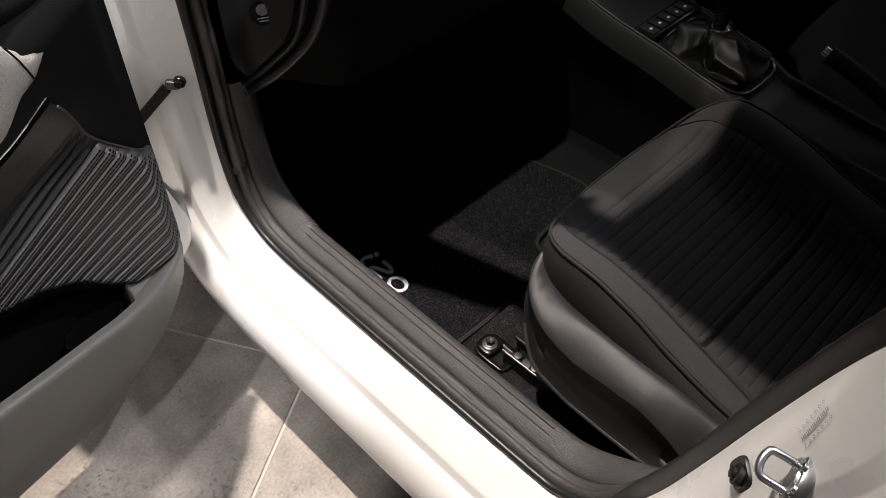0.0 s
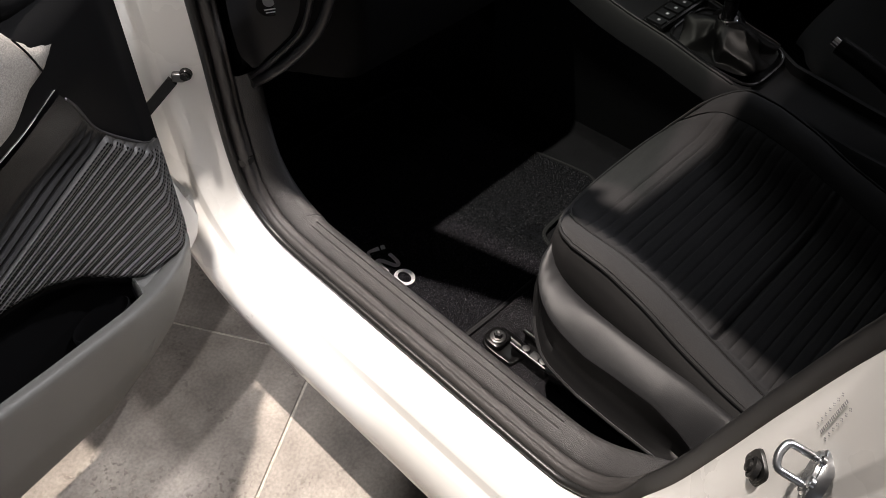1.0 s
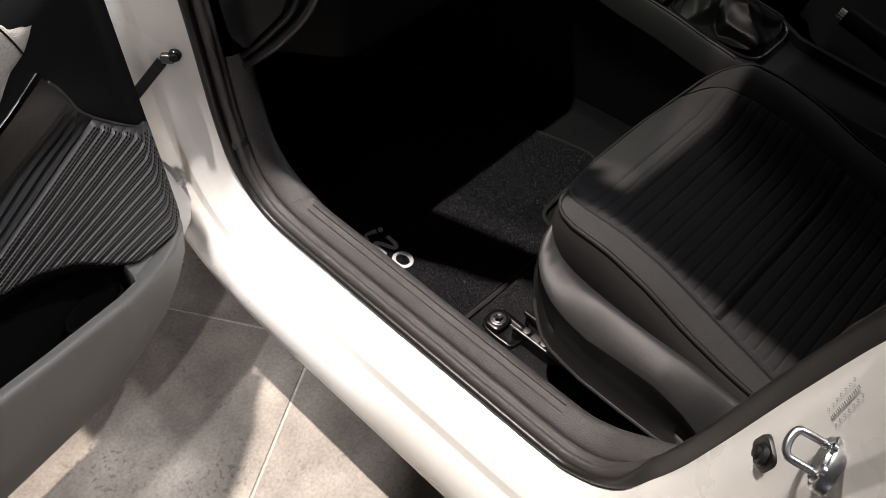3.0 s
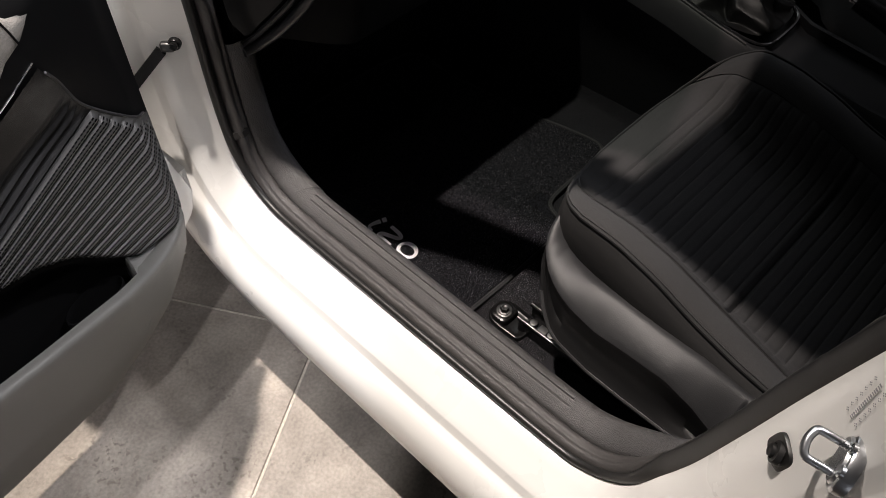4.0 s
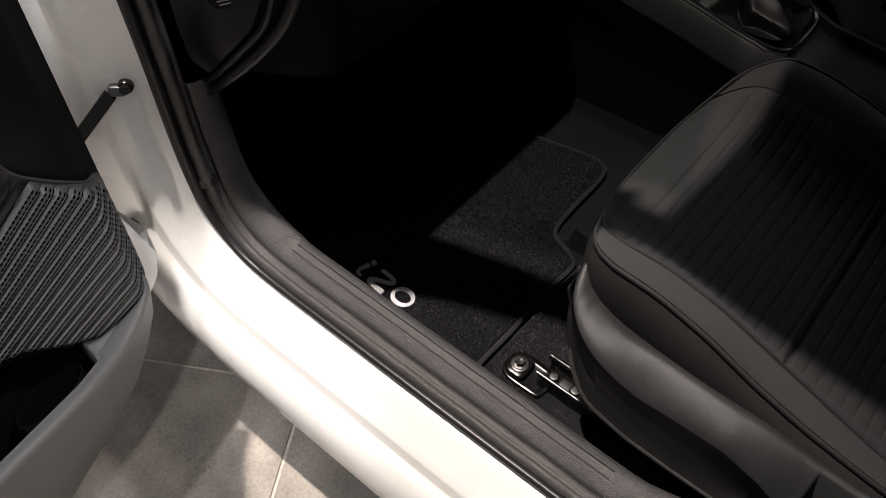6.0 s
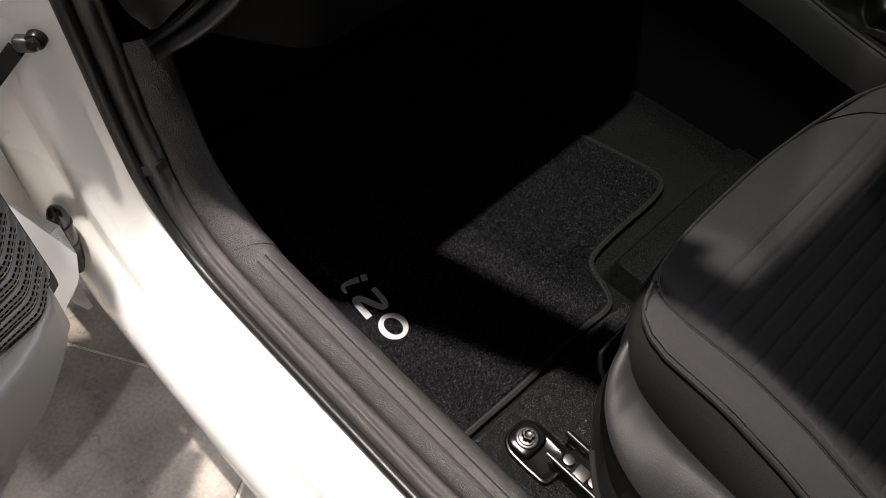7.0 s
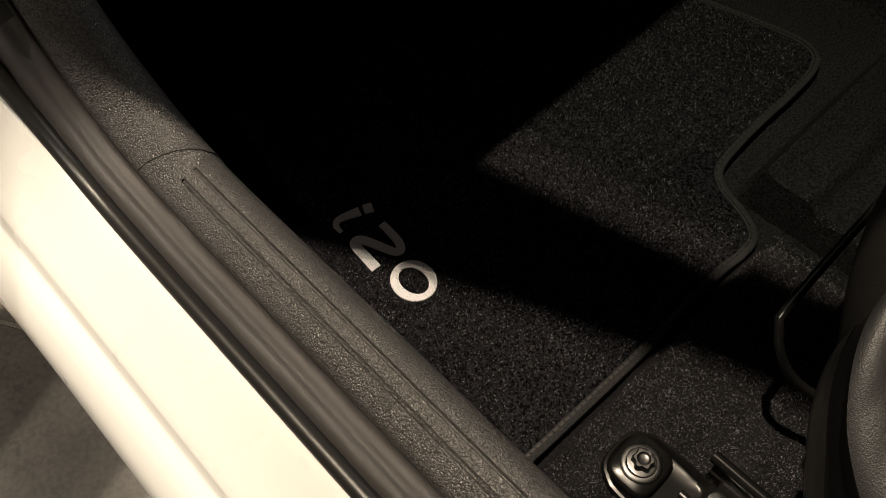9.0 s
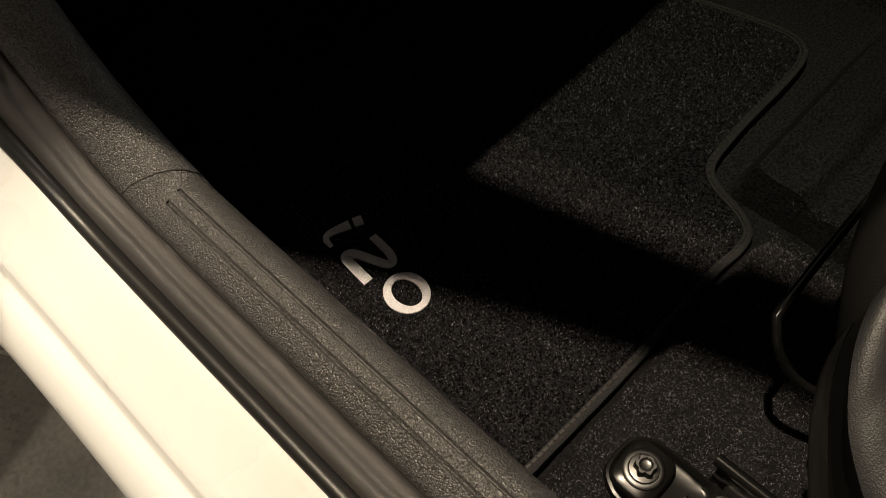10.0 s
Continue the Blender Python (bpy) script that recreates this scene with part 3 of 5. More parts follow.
def floor_mat():
    top = thing("floor_mat", "black carpet floor mat with grey binding and a silver embroidered badge", "floor mat", (0.3, -0.1, 0.262))
    out = smooth_path([(x, y, 0) for x, y in MAT_OUTLINE], 0.006, closed=True)
    c = Vector((0.3, -0.1, 0))

    def z(p):
        return 0.2645 + 0.07 * smoothstep(0.10, 0.26, p.y)
    rows = []
    for f, h in ((1.0, 0.0), (1.0, 0.0065), (0.985, 0.008), (0.93, 0.008), (0.8, 0.008), (0.6, 0.008), (0.4, 0.008), (0.2, 0.008), (0.02, 0.008)):
        rows.append([Vector((c.x + (p.x - c.x) * f, c.y + (p.y - c.y) * f, z(c + (p - c) * f) + h)) for p in out])
    bm = rows_mesh(rows, closed_v=True)
    bm.faces.new([v for v in bm.verts][-len(out):])
    part("tufted_pad", bm, PILE, top, "black tufted pile")
    rows = []
    for i, p in enumerate(out):
        d = (out[(i + 1) % len(out)] - out[i - 1]).normalized()
        n = Vector((-d.y, d.x, 0))
        rows.append([p + n * a + Vector((0, 0, z(p) + h)) for a, h in ((0.0, -0.001), (-0.0012, 0.004), (-0.0002, 0.0084), (0.0022, 0.0100), (0.0054, 0.0100), (0.0075, 0.0092), (0.0080, 0.0070))])
    part("binding", rows_mesh(rows, closed_u=True), PIPING, top, "grey woven edge binding")
    # stitches of the binding, along the rear edge and the cut-out
    bm = bmesh.new()
    for i in range(len(out)):
        p, q = out[i], out[(i + 1) % len(out)]
        d = (q - p).normalized()
        n = Vector((d.y, -d.x, 0)) * -0.0055
        a = p + n
        box(bm, (-0.0018, -0.0008, 0), (0.0018, 0.0008, 0.0008), m=Matrix.Translation((a.x, a.y, z(p) + 0.0102)) @ Matrix.Rotation(math.atan2(d.y, d.x), 4, "Z"))
    part("stitching", bm, RUBBER, top, smooth=False)
    badge(top)
    tufts("yarn", 150000, 4, (in_outline, (0.058, 0.60, -0.335, 0.10)), lambda a, b: 0.2725, top, "black and grey tufted yarn")
    return top


def tufts(name, count, seed, inside, height, parent, label, size=1.0):
    """Many little leaning tufts of yarn, each three faces, over a patch of floor."""
    rng = np.random.default_rng(seed)
    x0, x1, y0, y1 = inside[1]
    n = int(count)
    xy = np.stack([rng.uniform(x0, x1, n), rng.uniform(y0, y1, n)], 1)
    xy = xy[[inside[0](a, b) for a, b in xy]]
    n = len(xy)
    z = np.array([height(a, b) for a, b in xy])
    r = rng.uniform(0.0004, 0.0009, n) * size
    turn = rng.uniform(0, 2 * np.pi, n)
    v = np.zeros((n, 4, 3))
    for k in range(3):
        v[:, k, 0] = xy[:, 0] + r * np.cos(turn + k * 2.094)
        v[:, k, 1] = xy[:, 1] + r * np.sin(turn + k * 2.094)
        v[:, k, 2] = z - 0.0006
    v[:, 3, 0] = xy[:, 0] + rng.normal(0, 0.0008, n)
    v[:, 3, 1] = xy[:, 1] + rng.normal(0, 0.0008, n)
    v[:, 3, 2] = z + rng.uniform(0.0006, 0.0020, n) * size
    base = np.arange(n)[:, None] * 4
    faces = np.concatenate([base + np.array(f) for f in ((0, 1, 3), (1, 2, 3), (2, 0, 3))])
    me = bpy.data.meshes.new(name)
    me.from_pydata(v.reshape(-1, 3) - np.array(parent_at(parent)), [], faces.tolist())
    me.materials.append(TUFT)
    ob = new(name, me)
    ob.parent = parent
    return tagged(ob, label, kind="stuff")


def in_outline(x, y, grow=0.006):
    """Whether a place lies well inside the mat."""
    hit = False
    for (ax, ay), (bx, by) in zip(MAT_OUTLINE, MAT_OUTLINE[1:] + MAT_OUTLINE[:1]):
        if (ay > y) != (by > y) and x < ax + (y - ay) * (bx - ax) / (by - ay):
            hit = not hit
    return hit and x > 0.056 + grow and y > -0.336 + grow and not (x > 0.36 and y < -0.264 + 0.02 * (x < 0.40))


def ribbon(points, widths, z, h, bm=None):
    """A flat stroke with thickness along (x, y) points."""
    left, right = [], []
    for i, p in enumerate(points):
        a, b = points[max(i - 1, 0)], points[min(i + 1, len(points) - 1)]
        t = (Vector((*b, 0)) - Vector((*a, 0))).normalized()
        n = Vector((-t.y, t.x, 0)) * widths[i] / 2
        left.append(Vector((*p, 0)) + n)
        right.append(Vector((*p, 0)) - n)
    rows = [[Vector((l.x, l.y, z)), Vector((l.x, l.y, z + h)), Vector((r.x, r.y, z + h)), Vector((r.x, r.y, z))] for l, r in zip(left, right)]
    return rows_mesh(rows, closed_v=True, cap=True, bm=bm)


def badge(top):
    """Raised silver strokes near the sill: a hooked bar with a dot, a bent stroke and a ring."""
    z, h = 0.2722, 0.0014

    def stroke(pts, w0, w1=None):
        line = smooth_path([(x, y, 0) for x, y in pts], 0.001)
        w1 = w1 or w0
        n = len(line)
        return ribbon([(p.x, p.y) for p in line], [w0 + (w1 - w0) * k / (n - 1) for k in range(n)], z, h)
    label = "silver embroidered stroke"
    part("embroidery", stroke([(0.1350, -0.0805), (0.1240, -0.0765), (0.1165, -0.0745), (0.1120, -0.0755), (0.1098, -0.0790), (0.1092, -0.0860)], 0.0098, 0.0036), THREAD, top, label)
    part("embroidery", stroke([(0.1385, -0.0815), (0.1460, -0.0850)], 0.0100), THREAD, top, label)
    part("embroidery", stroke([(0.1400, -0.1040), (0.1392, -0.1180), (0.1375, -0.1295), (0.1335, -0.1355), (0.1285, -0.1330), (0.1238, -0.1215), (0.1190, -0.1090), (0.1150, -0.1030), (0.1105, -0.1025), (0.1088, -0.1075), (0.1078, -0.1200), (0.1068, -0.1350)], 0.0070, 0.0092), THREAD, top, label)
    mid, rows = Vector((0.1212, -0.1655, 0)), []
    for rx, ry, hh in ((0.0188, 0.0208, 0), (0.0185, 0.0205, h), (0.0108, 0.0148, h), (0.0105, 0.0145, 0)):
        rows.append([mid + Vector((rx * math.cos(a), ry * math.sin(a), z + hh)) for a in (2 * math.pi * k / 48 for k in range(48))])
    part("embroidery", rows_mesh(rows, closed_v=True, closed_u=True), THREAD, top, "silver embroidered ring")


floor_mat()
tufts("felt_fibre", 85000, 9, (lambda a, b: True, (0.055, 0.40, -0.50, -0.347)), lambda a, b: carpet_height(a, b) + 0.0008, felt, "short black felt fibre", 0.42)


# ---------------------------------------------------------------- front seat
SEAT_X = 0.375


def seat_plan(v):
    """Half width of the cushion at v along its depth (0 front, 1 back)."""
    return track(v, [(0.0, 0.168), (0.012, 0.190), (0.03, 0.206), (0.055, 0.217), (0.09, 0.223), (0.3, 0.226), (0.6, 0.232), (1, 0.240)])


INNER, OUTER = 0.775, 0.995
CENTRE_LINE = [(-1.02, 0.420), (-0.85, 0.455), (-0.774, 0.470), (-0.685, 0.497), (-0.62, 0.518), (-0.55, 0.540), (-0.48, 0.560), (-0.44, 0.562), (-0.405, 0.548)]
INNER_LINE = [(-1.02, 0.45), (-0.85, 0.477), (-0.80, 0.491), (-0.74, 0.512), (-0.67, 0.536), (-0.60, 0.560), (-0.53, 0.573), (-0.45, 0.572), (-0.405, 0.553)]
OUTER_LINE = [(-1.02, 0.480), (-0.85, 0.500), (-0.80, 0.507), (-0.74, 0.517), (-0.67, 0.537), (-0.61, 0.561), (-0.54, 0.579), (-0.46, 0.583), (-0.43, 0.578), (-0.405, 0.558)]


def cushion_top(u, y):
    """Height of the seat at u (-1 to 1 across) and y."""
    a = abs(u)
    mid, inner, outer = (sum(track(y + d, line) for d in (-0.012, 0, 0.012)) / 3 for line in (CENTRE_LINE, INNER_LINE, OUTER_LINE))
    if a < INNER:
        return mid + (inner - mid) * smoothstep(0.56, INNER, a) ** 1.4
    return inner + (outer - inner) * (a - INNER) / (OUTER - INNER)


def front_seat():
    seat = thing("front_seat", "black fabric front seat with ribbed insert and grey side bands", "car seat", (SEAT_X, -0.7, 0.30))
    y0, y1 = -0.402, -1.02

    def at(u, v):
        y = y0 + (y1 - y0) * v
        bow = -0.022 * abs(u) ** 3.0 * (1 - smoothstep(0, 0.5, v))
        x = SEAT_X + u * seat_plan(v) * (1.09 if u > 0 else 1)
        return Vector((x, y + bow, cushion_top(u, y + bow) + 0.026 * smoothstep(0.45, 1.0, u) * smoothstep(0.0, 0.12, v)))

    nv = 90
    # insert with ribs running across, a deep transverse seam near the middle
    lim = INNER

    def groove(y):
        d = 0.0
        k = (y + 0.462) / -0.0178
        if -0.91 < y < -0.455:
            ph = k - math.floor(k)
            d -= 0.0024 * math.exp(-((min(ph, 1 - ph)) / 0.10) ** 2)
        d -= 0.013 * math.exp(-((y + 0.688) / 0.0032) ** 2)
        return d
    rows = []
    for j in range(331):
        v = j / 330
        row = []
        for i in range(37):
            u = -lim + 2 * lim * i / 36
            p = at(u, v)
            ribs = smoothstep(lim, lim - 0.05, abs(u))
            p.z += groove(p.y) * ribs + 0.0012 * noise.noise((p.x * 14, p.y * 14, 3)) - 0.003 * (1 - smoothstep(lim, lim - 0.03, abs(u)))
            row.append(p)
        rows.append(row)
    part("seat_insert", rows_mesh(rows), CLOTH, seat, "black fabric insert with fine ribs across")
    # grey bands on both bolster crests and front roll, far one blackened for shade
    for s in (-1, 1):
        rows = []
        for j in range(nv + 1):
            v = j / nv
            row = []
            for k in range(9):
                f = k / 8
                u = s * (lim + (OUTER - lim) * f)
                p = at(u, v)
                p.z += (0.007 * math.sin(math.pi * f) ** 0.7 - 0.002 * (f in (0, 1))) * smoothstep(0, 0.10, v)
                row.append(p)
            rows.append(row)
        part("bolster_band", rows_mesh(rows), TWILL if s < 0 else CLOTH, seat, "grey twill band between two stitched seams" if s < 0 else "far bolster band, blackened for its shade")
    # sides and front: one skirt that goes down to the frame
    rim, n = [], 40
    for j in range(n + 1):
        rim.append(at(-OUTER, 1 - j / n))
    for i in range(1, 40):
        rim.append(at(OUTER * (2 * i / 40 - 1), 0))
    for j in range(n + 1):
        rim.append(at(OUTER, j / n))
    rows = []
    for f in (k / 18 for k in range(19)):
        row = []
        for p in rim:
            d = Vector((p.x - SEAT_X, max(0.0, p.y + 0.60), 0))
            if d.length:
                d.normalize()
            ahead = max(0.0, d.y)
            bulge = (0.023 - 0.016 * ahead) * math.sin(math.pi * min(1, f * 1.05) ** 0.7) ** 0.9 - 0.028 * f ** 1.8
            q = p + d * bulge
            q.z = p.z - 0.003 - (p.z - 0.40) * f
            row.append(q)
        rows.append(row)
    part("cushion_side", rows_mesh(rows), SIDE, seat, "smooth black side fabric")
    # piped seam and stitch rows on the near and far band
    for s in (-1, 1):
        for u, r in ((OUTER, 0.0024), (INNER, 0.0018))[:2 if s < 0 else 1]:
            line = [at(s * u, j / 120) + Vector((0, 0, 0.0008)) for j in range(121)]
            part("seam", tube(line, r, 6), SIDE, seat)
        for u in (OUTER - 0.020, INNER + 0.020) if s < 0 else ():
            bm = bmesh.new()
            for j in range(120):
                p, q = at(s * u, j / 120), at(s * u, (j + 0.6) / 120)
                tube([p + Vector((0, 0, 0.0036)), q + Vector((0, 0, 0.0033))], 0.0009, 4, bm=bm)
            part("stitching", bm, STITCH, seat, "dark sewing thread", smooth=False)
    front = [at(OUTER * (2 * i / 60 - 1), 0) for i in range(61)]
    part("seam", tube(front, 0.0022, 6), SIDE, seat)
    # plastic side cover beside the sill: a shelf on top, a hollow flank, a rolled lower lip
    rows, lower, lip = [], [], []
    for y in sorted([-0.437 - 0.593 * (j / 120) ** 1.6 for j in range(121)] + [-0.7755, -0.7775], reverse=True):
        top = track(y, [(-1.03, 0.50), (-0.90, 0.50), (-0.815, 0.502), (-0.771, 0.505), (-0.705, 0.514), (-0.62, 0.517), (-0.575, 0.518), (-0.538, 0.519), (-0.50, 0.522), (-0.476, 0.527), (-0.462, 0.535), (-0.449, 0.547), (-0.437, 0.558)])
        edge = track(y, [(-1.03, 0.44), (-0.765, 0.458), (-0.73, 0.480), (-0.683, 0.496), (-0.62, 0.494), (-0.574, 0.490), (-0.545, 0.497), (-0.523, 0.505), (-0.50, 0.512), (-0.48, 0.518), (-0.46, 0.527), (-0.437, 0.546)])
        low = track(y, [(-1.03, 0.410), (-0.65, 0.408), (-0.585, 0.411), (-0.551, 0.420), (-0.525, 0.429), (-0.507, 0.437), (-0.48, 0.462), (-0.46, 0.485), (-0.437, 0.503)])
        ahead = max(0.0, 1 - (-0.437 - y) / 0.10)
        tuck = 0.084 * (1 - math.sqrt(max(0.0, 1 - ahead ** 2)))
        mid = edge - low
        shelf = [(0.156, top - 0.016), (0.132, top - 0.003), (0.124, top + 0.001), (0.118, 0.90 * top + 0.10 * edge + 0.002), (0.108, 0.66 * top + 0.34 * edge + 0.004), (0.097, 0.34 * top + 0.66 * edge + 0.004), (0.088, 0.1 * top + 0.9 * edge + 0.002), (0.083, edge - 0.03 * mid), (0.0815, edge - 0.07 * mid)]
        flank = [(0.0815, edge - 0.07 * mid), (0.0825, edge - 0.11 * mid), (0.0838, edge - 0.22 * mid), (0.0848, edge - 0.5 * mid), (0.0835, edge - 0.78 * mid), (0.0775, low + 0.013), (0.0735, low + 0.0075), (0.0700, low + 0.005), (0.0672, low + 0.0025), (0.0668, low - 0.0005), (0.069, low - 0.0035), (0.080, low - 0.004)]
        if low < 0.47:
            lip.append(Vector((0.0685 + tuck + 0.010 * smoothstep(-0.535, -0.445, y), y, low + 0.0005)))
        notch = 0.050 * (y < -0.776)
        rows.append([Vector((x + tuck, y, z - notch * (x < 0.112))) for x, z in shelf])
        under = 0.010 * smoothstep(-0.535, -0.445, y)
        lower.append([Vector((x + tuck + under * min(1.0, k / 7), y, z)) for k, (x, z) in enumerate(flank)])
    cover = part("side_cover", rows_mesh(rows), VALANCE, seat, "grained black plastic seat side cover", angle=85)
    part("lower_flank", rows_mesh(lower), FLANK, cover, "smooth black lower flank with a rolled lip", angle=60)
    # paler tube laid on the lip to draw its bright highlight line
    part("lip_highlight", tube(lip, 0.0034, 8), RIM, cover, "paler tube along the rolled lip as its highlight")
    part("adjuster_pad", box(bmesh.new(), (0.078, -0.842, 0.440), (0.104, -0.788, 0.483), 0.004, 2), TWILL, seat, "grey recline pad")
    # lifting bar under the front edge
    bar = smooth_path([(0.222, -0.50, 0.372), (0.206, -0.45, 0.378), (0.200, -0.431, 0.387), (0.199, -0.417, 0.403), (0.204, -0.408, 0.416), (0.222, -0.404, 0.421), (0.38, -0.402, 0.423), (0.53, -0.404, 0.421), (0.55, -0.415, 0.41), (0.545, -0.50, 0.372)], 0.008)
    part("slide_bar", tube(bar, 0.0030, 10), STEEL, seat, "black glossy slide release bar")
    part("seat_pan", box(bmesh.new(), (0.15, -1.0, 0.385), (0.60, -0.46, 0.42), 0.015), DARK, seat)
    # backrest
    rows = []
    for j in range(13):
        f = j / 12
        c = Vector((SEAT_X, -0.97 - 0.20 * f, 0.45 + 0.62 * f))
        w = 0.245 - 0.05 * f ** 3
        rows.append([c + Vector((w * math.cos(a), 0.075 * math.sin(a) + (0.02 if math.sin(a) > 0 else 0) * abs(math.cos(a)), 0)) for a in (2 * math.pi * k / 28 for k in range(28))])
    part("backrest", rows_mesh(rows, closed_v=True, cap=True), CLOTH, seat, "black fabric backrest")
    for x in (0.118, 0.62):
        rail(seat, x)
    return seat


def rail(seat, x):
    """Stamped foot with a bolt, and the two-lipped channel behind it."""
    z = 0.318
    c = Vector((x, -0.402, 0))
    plan = [(-0.0125, 0.027), (0.0125, 0.027), (0.0235, 0.0165), (0.0265, 0.004), (0.0265, -0.026), (0.021, -0.046), (-0.021, -0.046), (-0.0265, -0.026), (-0.0265, 0.004), (-0.0235, 0.0165)]
    line = smooth_path([(a, b, 0) for a, b in plan], 0.004, closed=True)
    rows = [[c + Vector((p.x * s, p.y * s, h)) for p in line] for s, h in
            ((1.0, 0.292), (1.0, 0.304), (0.985, 0.3105), (0.95, 0.3135), (0.88, 0.3140), (0.83, 0.3125), (0.78, 0.3095), (0.70, 0.3085), (0.30, 0.3085))]
    r = part("rail_foot", rows_mesh(rows, closed_v=True, cap=True), STEEL, seat, "black stamped steel rail foot")
    p0 = Vector((x, -0.396, 0))
    square = [(0.0205 * (abs(math.cos(a)) ** 4 + abs(math.sin(a)) ** 4) ** -0.25 * math.cos(a), 0.0175 * (abs(math.cos(a)) ** 4 + abs(math.sin(a)) ** 4) ** -0.25 * math.sin(a)) for a in (2 * math.pi * k / 48 for k in range(48))]
    rows = [[p0 + Vector((a * s, b * s, h)) for a, b in square] for s, h in ((1.0, 0.307), (0.98, 0.3145), (0.93, 0.317), (0.86, z), (0.4, z))]
    part("raised_pad", rows_mesh(rows, closed_v=True, cap=True), STEEL, r, "raised square pad")
    part("washer", disc_stack(p0 + Vector((0, 0, z)), (0, 0, 1), [(0, 0.0138), (0.0018, 0.0138), (0.0026, 0.0126), (0.0026, 0.0104), (0.0036, 0.0098), (0.004, 0.008)], 32), BOLT, r)
    lobes = [(a, 1 + 0.12 * math.cos(6 * a)) for a in (2 * math.pi * k / 60 for k in range(60))]
    rows = [[p0 + Vector((q * k * math.cos(a), q * k * math.sin(a), h)) for a, k in lobes] for q, h in ((0.0066, z + 0.003), (0.0066, z + 0.010), (0.0060, z + 0.0112))]
    rows += [[p0 + Vector((q * math.cos(a), q * math.sin(a), h)) for a, k in lobes] for q, h in ((0.0046, z + 0.0112), (0.0040, z + 0.0104), (0.0030, z + 0.0100))]
    part("bolt", rows_mesh(rows, closed_v=True, cap=True), BOLT, r, "six-lobed grey steel bolt head")
    for cx, w in ((x - 0.004, 0.0030), (x + 0.031, 0.0045)):
        part("rail_channel", box(bmesh.new(), (cx - w * 0.7, -0.98, 0.300), (cx + w * 0.7, -0.430, 0.334), 0.0012, 2), STEEL, r)
        part("rail_lip", tube([Vector((cx, y, 0.3355)) for y in (-0.98, -0.6, -0.426)], w, 10), STEEL if w > 0.004 else BOLT, r, "worn bright rail lip" if w < 0.004 else "glossy black rail lip")
    part("rail_base", box(bmesh.new(), (x - 0.004, -0.98, 0.300), (x + 0.031, -0.44, 0.318), 0.002), STEEL, r)
    for y in (-0.446, -0.482, -0.53):
        part("rivet", disc_stack((x + 0.0135, y, 0.318), (0, 0, 1), [(0, 0.0075), (0.003, 0.0075), (0.0045, 0.0065), (0.005, 0.004)], 22), BOLT, r, "grey steel rivet")
    part("adjuster_plate", box(bmesh.new(), (x + 0.003, -0.475, 0.317), (x + 0.020, -0.458, 0.323), 0.0015), BOLT, r)


front_seat()


# ---------------------------------------------------------------- open front door
# Door coordinates: u along the door from its hinge, w towards the cabin side, z up.
DOOR = Matrix(((-0.98, 0.2, 0, -0.15), (-0.2, -0.98, 0, 0.04), (0, 0, 1, 0), (0, 0, 0, 1)))


def dp(u, w, z):
    return DOOR @ Vector((u, w, z))


def door_foot(u):
    """Lower edge of the door lining."""
    return track(u, [(-0.02, 0.505), (0.0, 0.445), (0.036, 0.418), (0.045, 0.400), (0.065, 0.369), (0.105, 0.325), (0.17, 0.287), (0.26, 0.255), (0.43, 0.258), (0.95, 0.28)])


def rim_height(u):
    return track(u, [(0.036, 0.505), (0.05, 0.499), (0.08, 0.487), (0.11, 0.483), (0.14, 0.486), (0.20, 0.505), (0.33, 0.532), (0.50, 0.55), (0.95, 0.57)])


def rim_out(u):
    return track(u, [(0.036, 0.036), (0.05, 0.050), (0.08, 0.062), (0.14, 0.078), (0.20, 0.096), (0.33, 0.108), (0.95, 0.10)])


def field_arc(u):
    """Upper edge of the ridged field."""
    return track(u, [(0.02, 0.664), (0.032, 0.673), (0.057, 0.693), (0.082, 0.7176), (0.108, 0.746), (0.128, 0.7754), (0.142, 0.805), (0.150, 0.828), (0.172, 0.868), (0.24, 0.838), (0.30, 0.805), (0.42, 0.79)])


def field_foot(u):
    """Where the ridged field turns down into the pocket."""
    return track(u, [(0.036, 0.490), (0.084, 0.489), (0.135, 0.494), (0.168, 0.522), (0.2145, 0.5725), (0.262, 0.600), (0.315, 0.613), (0.42, 0.62)])


def ridge_number(u, z):
    """Counts the slanting ridges downwards: 0 is the first one with slots, flutes lie above it."""
    d = u - 0.125
    return (z - 0.7345 + 0.44 * d) / (-0.0183 + 0.029 * d)


def field_point(u, z):
    """Surface of the ridged field."""
    m = ridge_number(u, z)
    g = abs(2 * (m - math.floor(m + 0.5)))
    fade = smoothstep(0.002, 0.022 if m > -0.5 else 0.05, field_arc(u) - z) * smoothstep(0.022, 0.034, u)
    h = (0.0080 * (1 - g ** 3.0) if m > -0.5 else 0.0062 * max(0.0, 1 - g * 1.5) ** 0.8 * smoothstep(-5.0, -2.5, m)) * fade
    w = 0.0135 + 0.030 * smoothstep(0.02, 0.07, u) + 0.050 * smoothstep(0.73, 0.88, z) * smoothstep(0.03, 0.20, u)
    foot = smoothstep(0.012, -0.035, z - field_foot(u))
    return dp(u, w + h * (1 - foot) + 0.002 - 0.035 * foot, z)


